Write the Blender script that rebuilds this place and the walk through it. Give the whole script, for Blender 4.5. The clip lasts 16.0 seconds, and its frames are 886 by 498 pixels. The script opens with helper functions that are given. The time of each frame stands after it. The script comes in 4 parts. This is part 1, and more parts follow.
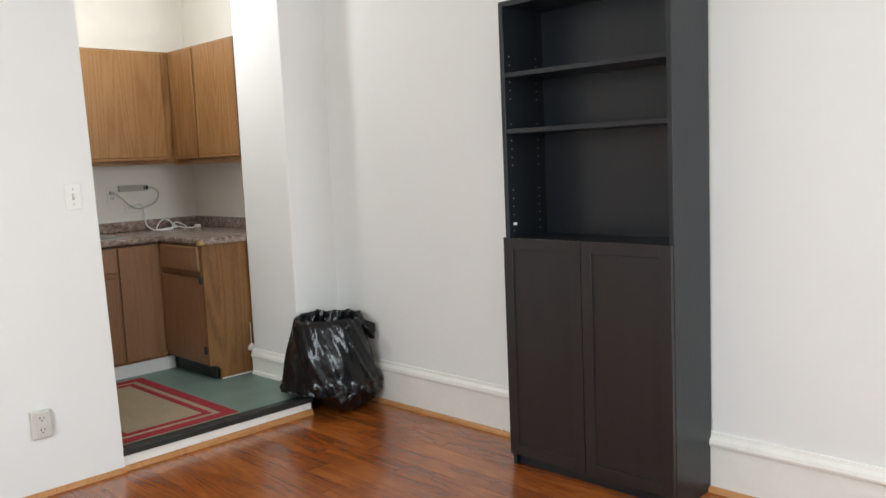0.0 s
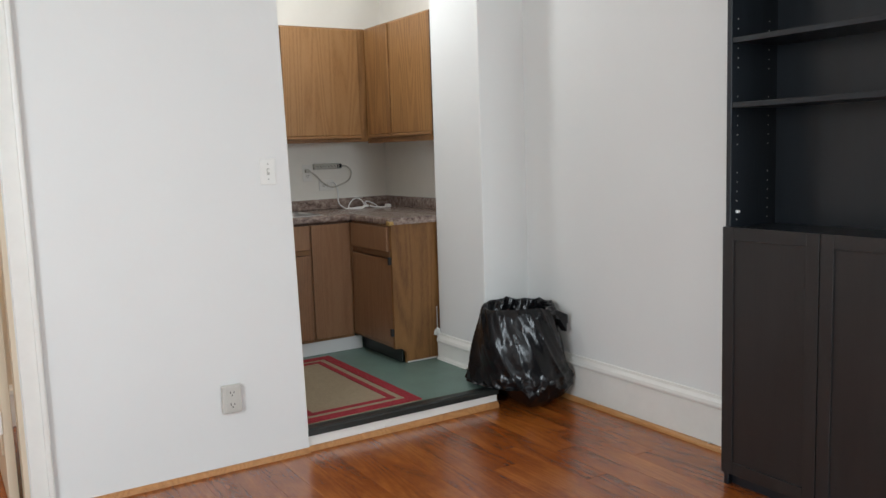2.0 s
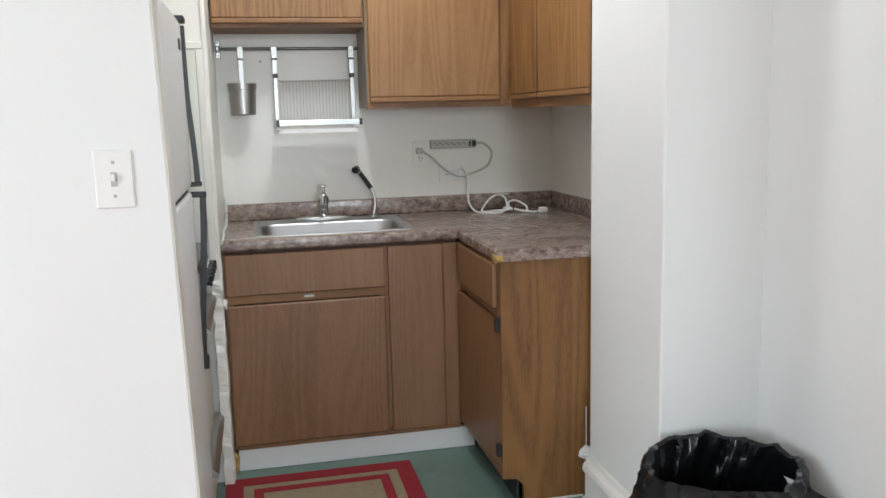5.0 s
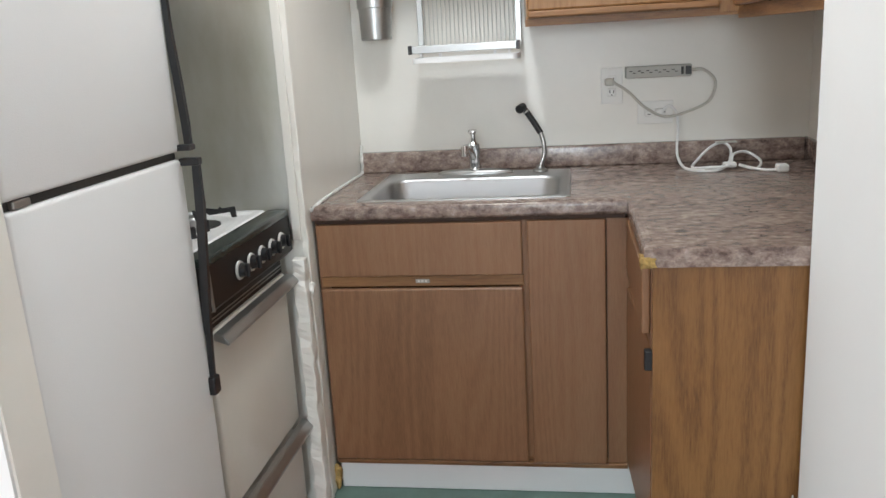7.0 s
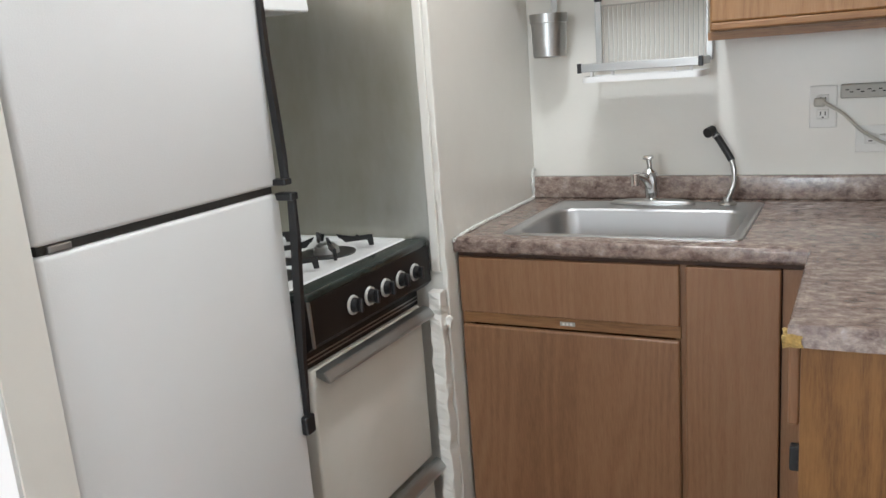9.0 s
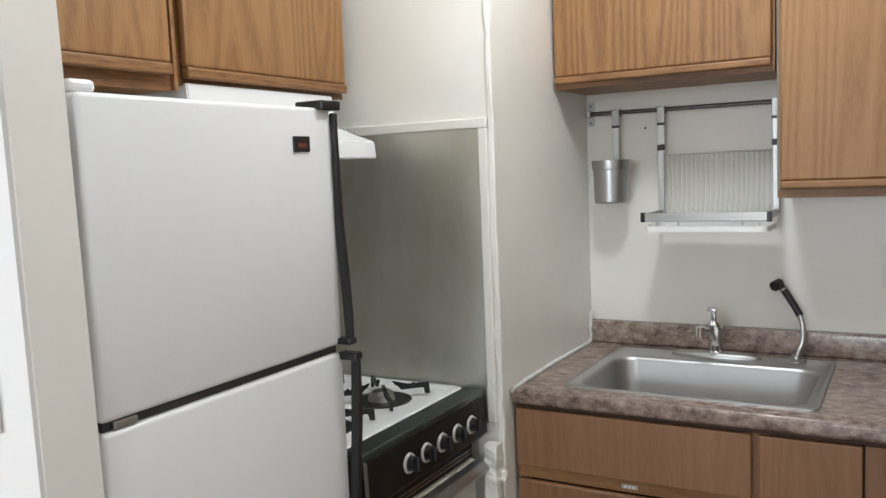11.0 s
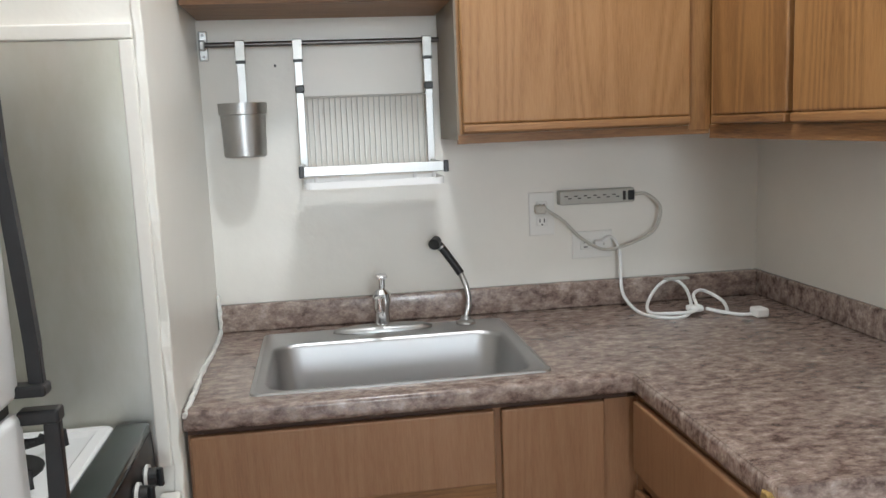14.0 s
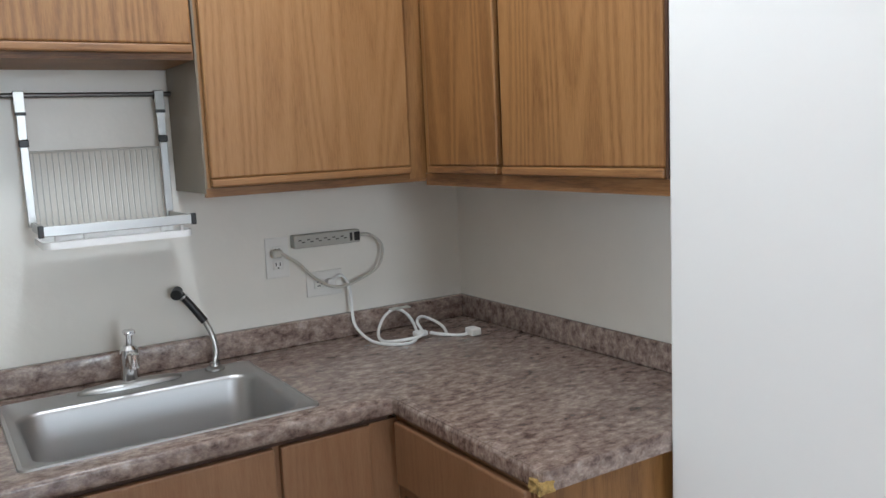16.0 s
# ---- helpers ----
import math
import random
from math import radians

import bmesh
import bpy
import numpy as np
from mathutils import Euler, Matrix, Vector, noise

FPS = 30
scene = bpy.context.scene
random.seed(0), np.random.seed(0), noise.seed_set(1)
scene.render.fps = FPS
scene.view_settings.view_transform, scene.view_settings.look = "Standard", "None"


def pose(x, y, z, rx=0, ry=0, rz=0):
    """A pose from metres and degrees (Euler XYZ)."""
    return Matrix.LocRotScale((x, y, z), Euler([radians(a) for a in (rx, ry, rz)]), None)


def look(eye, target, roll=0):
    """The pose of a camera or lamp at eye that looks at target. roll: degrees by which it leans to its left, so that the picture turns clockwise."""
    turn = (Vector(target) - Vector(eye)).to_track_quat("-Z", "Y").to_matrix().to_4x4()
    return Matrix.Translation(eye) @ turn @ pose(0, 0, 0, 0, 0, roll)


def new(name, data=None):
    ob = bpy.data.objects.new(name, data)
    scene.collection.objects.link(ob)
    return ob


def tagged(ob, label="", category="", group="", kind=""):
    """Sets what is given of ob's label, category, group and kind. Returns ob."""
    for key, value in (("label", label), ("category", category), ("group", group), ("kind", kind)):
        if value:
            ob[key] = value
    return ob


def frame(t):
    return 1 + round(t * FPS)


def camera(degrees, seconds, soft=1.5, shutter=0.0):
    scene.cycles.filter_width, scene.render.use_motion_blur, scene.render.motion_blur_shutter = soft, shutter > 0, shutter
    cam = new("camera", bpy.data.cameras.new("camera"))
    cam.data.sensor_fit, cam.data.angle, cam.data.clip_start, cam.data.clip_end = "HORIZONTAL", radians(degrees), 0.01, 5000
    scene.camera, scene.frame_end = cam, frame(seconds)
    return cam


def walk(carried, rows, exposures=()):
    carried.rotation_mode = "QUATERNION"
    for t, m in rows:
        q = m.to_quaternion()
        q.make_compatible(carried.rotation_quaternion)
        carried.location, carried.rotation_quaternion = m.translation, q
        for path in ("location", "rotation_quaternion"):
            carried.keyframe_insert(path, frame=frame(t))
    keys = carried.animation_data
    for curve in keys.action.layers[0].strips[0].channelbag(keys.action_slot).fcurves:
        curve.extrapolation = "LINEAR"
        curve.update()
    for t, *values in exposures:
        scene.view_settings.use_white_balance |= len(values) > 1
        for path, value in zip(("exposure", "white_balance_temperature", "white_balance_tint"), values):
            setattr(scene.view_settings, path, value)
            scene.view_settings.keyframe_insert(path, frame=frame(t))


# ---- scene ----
cam = camera(56.3, 16.0)
PATH = [
    (0, (-1.555, -5.664, 1.395), (-0.157, -4.251, 1.176), -2.5),
    (0.5, (-1.567, -5.636, 1.391), (-0.346, -4.068, 1.169), -2.0),
    (1, (-1.581, -5.605, 1.389), (-0.512, -3.93, 1.154), -1.8),
    (1.5, (-1.55, -5.524, 1.384), (-0.495, -3.841, 1.149), -1.8),
    (2, (-1.412, -5.396, 1.363), (-0.361, -3.711, 1.126), -1.9),
    (2.5, (-1.158, -5.209, 1.39), (-0.158, -3.496, 1.131), -2.1),
    (3, (-0.916, -4.909, 1.369), (0.046, -3.178, 1.089), -2.0),
    (3.5, (-0.635, -4.566, 1.375), (0.297, -2.82, 1.089), -2.1),
    (4, (-0.35, -4.249, 1.403), (0.427, -2.425, 1.136), -1.7),
    (6.5, (0.617, -2.961, 1.402), (0.553, -1.012, 0.957), -2.9),
    (7, (0.724, -2.826, 1.404), (0.415, -0.91, 0.922), -3.3),
    (7.5, (0.875, -2.724, 1.409), (0.178, -0.912, 0.925), -3.9),
    (8, (0.95, -2.619, 1.412), (0.152, -0.853, 0.916), -4.2),
    (10.5, (0.977, -2.536, 1.514), (-0.055, -0.842, 1.259), -3.4),
    (11, (0.896, -2.528, 1.545), (-0.089, -0.798, 1.354), -2.4),
    (11.5, (0.808, -2.461, 1.55), (-0.122, -0.694, 1.44), -1.7),
    (12, (0.67, -2.312, 1.559), (-0.119, -0.475, 1.496), -1.5),
    (12.5, (0.502, -2.202, 1.536), (0.177, -0.234, 1.385), -2.4),
    (13, (0.353, -2.141, 1.527), (0.326, -0.155, 1.289), -2.3),
    (13.5, (0.32, -2.136, 1.492), (0.477, -0.158, 1.242), -2.1),
    (14, (0.278, -2.154, 1.481), (0.562, -0.197, 1.186), -2.3),
    (14.5, (0.199, -2.113, 1.456), (0.761, -0.231, 1.078), -3.3),
    (15, (0.101, -2.116, 1.459), (0.899, -0.327, 1.054), -4.0),
    (15.5, (0.049, -2.183, 1.521), (1.003, -0.46, 1.174), -3.4),
    (16, (0.018, -2.229, 1.555), (1.074, -0.552, 1.287), -2.6),
]
walk(cam, [(t, look(eye, target, roll)) for t, eye, target, roll in PATH],
     [(0, -0.2, 6650, 10), (1, -0.35, 6850, 10), (2, -0.46, 6420, 10), (3, -0.5, 6250, 10), (4, -0.26, 6350, 10), (6.5, 0.2, 6350, 10), (8, 0.32, 6250, 10),
      (10.5, 0.06, 6350, 10), (12, -0.02, 6300, 10), (13.5, 0.14, 6350, 10), (15, 0.3, 6150, 10), (16, 0.0, 6050, 10)])

# ---- light ----
world = bpy.data.worlds.new("world")
scene.world = world
world.use_nodes = True
wn = world.node_tree.nodes
sky = wn.new("ShaderNodeTexSky")
sky.sky_type, sky.sun_disc = "NISHITA", False
sky.sun_elevation, sky.sun_rotation = radians(42), radians(200)
world.node_tree.links.new(sky.outputs[0], wn["Background"].inputs[0])
wn["Background"].inputs[1].default_value = 0.12


def lamp(name, kind, m, energy, color, size=0.3, size_y=None):
    data = bpy.data.lights.new(name, kind)
    data.energy, data.color = energy, color
    if kind == "AREA":
        data.size = size
        if size_y:
            data.shape, data.size_y = "RECTANGLE", size_y
    elif kind == "SUN":
        data.angle = size
    else:
        data.shadow_soft_size = size
    ob = new(name, data)
    ob.matrix_world = m
    return ob


lamp("sun", "SUN", look((2, -12, 12), (0, 0, 0)), 0.6, (1, 0.95, 0.88), radians(12))
DAY = (0.84, 0.94, 1.0)
lamp("window_daylight", "AREA", look((-2.35, -7.46, 1.65), (-2.35, -4.5, 0.2)), 16, DAY, 0.95, 1.7)
lamp("window_daylight", "AREA", look((0.6, -7.46, 1.65), (0.3, -4.5, 0.4)), 88, DAY, 0.95, 1.7)
lamp("window_daylight", "AREA", look((-3.02, -4.4, 1.65), (0, -3.6, 0.3)), 84, DAY, 0.95, 1.7)
lamp("kitchen_bulb", "POINT", pose(0.45, -1.04, 2.50), 29, (0.92, 0.97, 1.0), 0.09)
lamp("hall_bulb", "POINT", pose(-1.75, -1.0, 2.2), 30, (1, 0.74, 0.44), 0.08)

# ---- materials ----
def mat(name, color, rough=0.5, metal=0.0, spec=0.5, vary=0.0, scale=8.0, bump=0.0, bump_scale=60.0, stretch=(1, 1, 1), color2=None, coat=0.0):
    """A surface with patchy colour (vary, scale), fine relief (bump) and uneven gloss."""
    m = bpy.data.materials.new(name)
    m.use_nodes = True
    n, l = m.node_tree.nodes, m.node_tree.links
    b = n["Principled BSDF"]
    b.inputs["Base Color"].default_value = (*color, 1)
    b.inputs["Roughness"].default_value, b.inputs["Metallic"].default_value = rough, metal
    b.inputs["Specular IOR Level"].default_value = spec
    b.inputs["Coat Weight"].default_value = coat
    tc, mp = n.new("ShaderNodeTexCoord"), n.new("ShaderNodeMapping")
    mp.inputs["Scale"].default_value = stretch
    l.new(tc.outputs["Object"], mp.inputs[0])
    if vary or color2:
        no = n.new("ShaderNodeTexNoise")
        no.inputs["Scale"].default_value, no.inputs["Detail"].default_value, no.inputs["Roughness"].default_value = scale, 6, 0.62
        l.new(mp.outputs[0], no.inputs["Vector"])
        r = n.new("ShaderNodeValToRGB")
        c2 = color2 or tuple(c * (1 - vary) for c in color)
        r.color_ramp.elements[0].position, r.color_ramp.elements[1].position = 0.34, 0.66
        r.color_ramp.elements[0].color, r.color_ramp.elements[1].color = (*c2, 1), (*color, 1)
        l.new(no.outputs[0], r.inputs[0])
        l.new(r.outputs[0], b.inputs["Base Color"])
        mr = n.new("ShaderNodeMapRange")
        mr.inputs["To Min"].default_value, mr.inputs["To Max"].default_value = rough * 0.85, min(1, rough * 1.2)
        l.new(no.outputs[0], mr.inputs[0])
        l.new(mr.outputs[0], b.inputs["Roughness"])
    if bump:
        nb, bp = n.new("ShaderNodeTexNoise"), n.new("ShaderNodeBump")
        nb.inputs["Scale"].default_value, nb.inputs["Detail"].default_value = bump_scale, 4
        bp.inputs["Strength"].default_value, bp.inputs["Distance"].default_value = bump, 0.01
        l.new(mp.outputs[0], nb.inputs["Vector"])
        l.new(nb.outputs[0], bp.inputs["Height"])
        l.new(bp.outputs[0], b.inputs["Normal"])
    return m


def wood(name, dark, mid, light, axis="z", rough=0.45, grain=1.0, coat=0.0, ring=0.5, shift=1.0, blotch=0.10):
    """Flat-sawn grain: fine streaks along one axis over wide cathedral arches, shifted from board to board."""
    m = bpy.data.materials.new(name)
    m.use_nodes = True
    n, l = m.node_tree.nodes, m.node_tree.links
    b = n["Principled BSDF"]
    b.inputs["Roughness"].default_value, b.inputs["Coat Weight"].default_value = rough, coat
    b.inputs["Coat Roughness"].default_value = 0.14
    tc, info = n.new("ShaderNodeTexCoord"), n.new("ShaderNodeObjectInfo")
    off, mp = n.new("ShaderNodeVectorMath"), n.new("ShaderNodeMapping")
    sc = n.new("ShaderNodeVectorMath")
    sc.operation = "SCALE"
    sc.inputs[0].default_value = (7.3, 5.1, 9.7)
    l.new(info.outputs["Random"], sc.inputs["Scale"])
    off.operation = "ADD"
    l.new(tc.outputs["Object"], off.inputs[0])
    l.new(sc.outputs[0], off.inputs[1])
    k = {"x": (0.06, 1, 1), "y": (1, 0.06, 1), "z": (1, 1, 0.08)}[axis]
    mp.inputs["Scale"].default_value = k
    l.new(off.outputs[0], mp.inputs[0])
    fine, wide, wav = n.new("ShaderNodeTexNoise"), n.new("ShaderNodeTexNoise"), n.new("ShaderNodeMath")
    fine.inputs["Scale"].default_value, fine.inputs["Detail"].default_value, fine.inputs["Roughness"].default_value = 330, 5, 0.68
    wide.inputs["Scale"].default_value, wide.inputs["Detail"].default_value = 5.0, 1.2
    l.new(mp.outputs[0], fine.inputs["Vector"])
    l.new(mp.outputs[0], wide.inputs["Vector"])
    mul, frac = n.new("ShaderNodeMath"), n.new("ShaderNodeMath")
    mul.operation, wav.operation, frac.operation = "MULTIPLY", "SINE", "MULTIPLY_ADD"
    mul.inputs[1].default_value = 120
    l.new(wide.outputs[0], mul.inputs[0])
    l.new(mul.outputs[0], wav.inputs[0])
    frac.inputs[1].default_value, frac.inputs[2].default_value = 0.11 * ring, 0.0
    l.new(wav.outputs[0], frac.inputs[0])
    tot = n.new("ShaderNodeMath")
    tot.operation = "ADD"
    soft = n.new("ShaderNodeMath")
    soft.operation = "MULTIPLY_ADD"
    soft.inputs[1].default_value, soft.inputs[2].default_value = 0.7, 0.15
    l.new(fine.outputs[0], soft.inputs[0])
    l.new(soft.outputs[0], tot.inputs[0])
    l.new(frac.outputs[0], tot.inputs[1])
    tone = n.new("ShaderNodeMath")
    tone.operation = "MULTIPLY_ADD"
    tone.inputs[1].default_value, tone.inputs[2].default_value = 0.16 * shift, -0.08 * shift
    l.new(info.outputs["Random"], tone.inputs[0])
    t2 = n.new("ShaderNodeMath")
    t2.operation = "ADD"
    l.new(tot.outputs[0], t2.inputs[0])
    l.new(tone.outputs[0], t2.inputs[1])
    patch, t3 = n.new("ShaderNodeTexNoise"), n.new("ShaderNodeMath")
    patch.inputs["Scale"].default_value, patch.inputs["Detail"].default_value = 4.5, 3
    pk, pm = n.new("ShaderNodeMapping"), n.new("ShaderNodeMath")
    pk.inputs["Scale"].default_value = tuple(max(0.4, v) for v in k)
    l.new(off.outputs[0], pk.inputs[0])
    l.new(pk.outputs[0], patch.inputs["Vector"])
    pm.operation, t3.operation = "MULTIPLY_ADD", "ADD"
    pm.inputs[1].default_value, pm.inputs[2].default_value = blotch * 2, -blotch
    l.new(patch.outputs[0], pm.inputs[0])
    l.new(t2.outputs[0], t3.inputs[0])
    l.new(pm.outputs[0], t3.inputs[1])
    r = n.new("ShaderNodeValToRGB")
    e = r.color_ramp.elements
    e[0].position, e[1].position = 0.5 - 0.2 / grain, 0.5 + 0.2 / grain
    e[0].color, e[1].color = (*dark, 1), (*light, 1)
    e.new(0.5).color = (*mid, 1)
    l.new(t3.outputs[0], r.inputs[0])
    l.new(r.outputs[0], b.inputs["Base Color"])
    bp = n.new("ShaderNodeBump")
    bp.inputs["Strength"].default_value, bp.inputs["Distance"].default_value = 0.12, 0.004
    l.new(fine.outputs[0], bp.inputs["Height"])
    l.new(bp.outputs[0], b.inputs["Normal"])
    return m


M_WALL = mat("living_wall_paint", (0.79, 0.79, 0.77), 0.6, vary=0.025, scale=1.3, bump=0.05, bump_scale=35)
M_CREAM = mat("kitchen_gloss_paint", (0.83, 0.805, 0.74), 0.3, vary=0.05, scale=3, bump=0.22, bump_scale=11)
M_CEIL = mat("ceiling_paint", (0.82, 0.81, 0.78), 0.8, vary=0.02, scale=2, bump=0.05)
M_TRIM = mat("trim_gloss_paint", (0.82, 0.80, 0.75), 0.33, vary=0.05, scale=9, bump=0.08, bump_scale=30)
M_HALL = mat("hall_paint", (0.66, 0.55, 0.41), 0.6, vary=0.04, scale=2, bump=0.05)
M_OAK = wood("oak_laminate", (0.17, 0.076, 0.024), (0.285, 0.140, 0.048), (0.345, 0.182, 0.070), "z", 0.42, 0.72, ring=1.0, blotch=0.14)
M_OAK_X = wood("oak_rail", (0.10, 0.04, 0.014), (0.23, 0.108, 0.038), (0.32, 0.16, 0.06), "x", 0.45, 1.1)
M_OAK_Y = wood("oak_rail_side", (0.10, 0.04, 0.014), (0.23, 0.108, 0.038), (0.32, 0.16, 0.06), "y", 0.45, 1.1)
M_OAK_B = wood("oak_base_laminate", (0.155, 0.072, 0.032), (0.245, 0.122, 0.058), (0.305, 0.164, 0.084), "z", 0.40, 0.62, ring=0.55, blotch=0.16)
M_OAK_END = wood("oak_end_panel", (0.105, 0.040, 0.009), (0.21, 0.095, 0.026), (0.265, 0.128, 0.038), "z", 0.5, 0.8, ring=0.8, blotch=0.12)
# Dark brown for shade painted into cabinet gaps; the subfloor shares it.
M_SHADOWGAP = mat("gap_shade_and_subfloor", (0.07, 0.028, 0.012), 0.6, vary=0.3, scale=30)
M_CABSIDE = mat("grey_brown_cabinet_side", (0.22, 0.18, 0.13), 0.4, vary=0.15, scale=12)
M_BOARD = wood("varnished_pine_floor", (0.115, 0.022, 0.004), (0.275, 0.070, 0.011), (0.46, 0.155, 0.028), "y", 0.24, 0.62, coat=0.45, ring=0.45, shift=0.5, blotch=0.42)
M_QUARTER = wood("orange_wood_moulding", (0.30, 0.12, 0.035), (0.46, 0.21, 0.07), (0.55, 0.28, 0.11), "y", 0.4)
M_LINO = mat("green_linoleum", (0.155, 0.24, 0.205), 0.42, vary=0.22, scale=7, bump=0.05, bump_scale=90)
M_RUBBER = mat("black_rubber", (0.022, 0.026, 0.024), 0.42, vary=0.4, scale=20, bump=0.1)
M_RUG_TAN = mat("tan_rug_pile", (0.36, 0.285, 0.185), 0.95, vary=0.18, scale=60, bump=0.6, bump_scale=300)
M_RUG_RED = mat("red_rug_pile", (0.34, 0.016, 0.028), 0.95, vary=0.25, scale=60, bump=0.6, bump_scale=300)
M_WHITE = mat("white_enamel", (0.80, 0.80, 0.79), 0.25, vary=0.02, scale=4, bump=0.02, bump_scale=220)
M_FRIDGE = mat("white_textured_steel", (0.78, 0.78, 0.77), 0.36, vary=0.02, scale=3, bump=0.08, bump_scale=420)
M_OVEN = mat("almond_enamel", (0.74, 0.71, 0.64), 0.3, vary=0.05, scale=5, bump=0.02)
M_BLACK = mat("black_plastic", (0.016, 0.016, 0.017), 0.35, vary=0.3, scale=25, bump=0.04)
M_RING = mat("pale_knob_ring", (0.62, 0.61, 0.58), 0.35, vary=0.1, scale=20)
M_PANEL = mat("dark_glass_panel", (0.012, 0.009, 0.008), 0.38, spec=0.3, vary=0.4, scale=6)
M_GREENBLK = mat("greenish_black_enamel", (0.03, 0.042, 0.038), 0.22, vary=0.5, scale=18)
M_IRON = mat("cast_iron", (0.02, 0.02, 0.021), 0.55, vary=0.4, scale=40, bump=0.3, bump_scale=200)
M_STEEL = mat("brushed_stainless", (0.46, 0.46, 0.45), 0.34, metal=1, vary=0.12, scale=10, bump=0.03, bump_scale=240, stretch=(0.08, 1, 1))
M_SINK = mat("sink_stainless", (0.50, 0.50, 0.50), 0.36, metal=1, vary=0.10, scale=6, bump=0.02, bump_scale=200, stretch=(0.1, 1, 1))
M_SPLASH = mat("dull_steel_sheet", (0.70, 0.70, 0.66), 0.46, metal=1, scale=4, bump=0.03, bump_scale=120, stretch=(1, 1, 0.4), color2=(0.55, 0.54, 0.45))
M_CHROME = mat("chrome", (0.72, 0.72, 0.72), 0.09, metal=1, vary=0.05, scale=10)
M_DSTEEL = mat("dark_rail_steel", (0.16, 0.155, 0.15), 0.3, metal=1, vary=0.2, scale=20)
M_PLATE = mat("white_plastic", (0.80, 0.79, 0.75), 0.35, vary=0.03, scale=20)
M_CLEARTRAY = mat("white_drip_tray", (0.86, 0.86, 0.85), 0.35, vary=0.02, scale=20)
M_GREYPL = mat("beige_grey_plastic", (0.46, 0.455, 0.41), 0.45, vary=0.08, scale=20)
M_CORD = mat("grey_cord", (0.56, 0.54, 0.48), 0.5, vary=0.08, scale=20)
M_WCORD = mat("white_cord", (0.78, 0.78, 0.76), 0.4, vary=0.03, scale=20)
M_OUTLET = mat("aged_beige_plastic", (0.60, 0.58, 0.53), 0.4, vary=0.05, scale=20)
M_HOLE = mat("dark_slot", (0.03, 0.028, 0.025), 0.6, vary=0.1, scale=20)
M_RED = mat("dull_red_badge", (0.16, 0.045, 0.035), 0.4, vary=0.2, scale=20)
M_WIRE = mat("pale_rack_wire", (0.62, 0.61, 0.57), 0.4, metal=0.4, vary=0.1, scale=20)
M_HOOK = mat("satin_hook_steel", (0.36, 0.35, 0.33), 0.3, metal=1, vary=0.2, scale=15)
M_CHIP = mat("raw_particleboard", (0.55, 0.36, 0.12), 0.9, vary=0.5, scale=90, bump=0.8, bump_scale=120)
# Bluish base colour stands in for window light reflected on the dark veneer.
M_BOOK = mat("black_veneer_blue_sheen", (0.011, 0.0145, 0.019), 0.32, vary=0.3, scale=14, bump=0.05, bump_scale=120, stretch=(1, 1, 0.08))
M_BOOK_DOOR = mat("black_brown_door_veneer", (0.017, 0.0145, 0.0145), 0.38, vary=0.3, scale=14, bump=0.06, bump_scale=120, stretch=(1, 1, 0.08))
M_BAG = mat("black_plastic_film", (0.0065, 0.0065, 0.0075), 0.19, spec=0.36, vary=0.3, scale=12, bump=0.08, bump_scale=16)
M_CAULK = mat("white_caulk", (0.80, 0.79, 0.75), 0.6, vary=0.15, scale=40, bump=0.8, bump_scale=70)
M_GLASS = mat("opal_glass", (0.85, 0.84, 0.80), 0.3, vary=0.02)
M_ROAD = mat("overcast_ground", (0.10, 0.11, 0.09), 0.9, vary=0.4, scale=0.5)


def laminate(name):
    """Mottled brown stone-look laminate: blotches, veins and specks."""
    m = mat(name, (0.3, 0.25, 0.21), 0.26, coat=0.15)
    n, l = m.node_tree.nodes, m.node_tree.links
    b = n["Principled BSDF"]
    tc = n.new("ShaderNodeTexCoord")
    mp = n.new("ShaderNodeMapping")
    mp.inputs["Scale"].default_value = (0.75, 1.25, 1.0)
    l.new(tc.outputs["Object"], mp.inputs[0])
    big, small = n.new("ShaderNodeTexNoise"), n.new("ShaderNodeTexNoise")
    big.inputs["Scale"].default_value, big.inputs["Detail"].default_value = 44, 10
    big.inputs["Roughness"].default_value, big.inputs["Distortion"].default_value = 0.70, 0.2
    small.inputs["Scale"].default_value, small.inputs["Detail"].default_value = 120, 6
    small.inputs["Roughness"].default_value = 0.7
    for t in (big, small):
        l.new(mp.outputs[0], t.inputs["Vector"])
    r = n.new("ShaderNodeValToRGB")
    e = r.color_ramp.elements
    e[0].position, e[1].position = 0.34, 0.70
    e[0].color, e[1].color = (0.085, 0.054, 0.045, 1), (0.43, 0.36, 0.315, 1)
    e.new(0.45).color = (0.20, 0.142, 0.118, 1)
    e.new(0.56).color = (0.295, 0.225, 0.188, 1)
    cloud, drift = n.new("ShaderNodeTexNoise"), n.new("ShaderNodeMath")
    cloud.inputs["Scale"].default_value, cloud.inputs["Detail"].default_value = 9, 4
    l.new(mp.outputs[0], cloud.inputs["Vector"])
    drift.operation, drift.inputs[1].default_value = "MULTIPLY_ADD", 0.2
    l.new(cloud.outputs[0], drift.inputs[0])
    lift = n.new("ShaderNodeMath")
    lift.operation, lift.inputs[1].default_value = "SUBTRACT", 0.1
    l.new(big.outputs[0], lift.inputs[0])
    l.new(lift.outputs[0], drift.inputs[2])
    l.new(drift.outputs[0], r.inputs[0])
    mx = n.new("ShaderNodeMixRGB")
    mx.blend_type, mx.inputs[0].default_value = "OVERLAY", 0.6
    l.new(r.outputs[0], mx.inputs[1])
    l.new(small.outputs[0], mx.inputs[2])
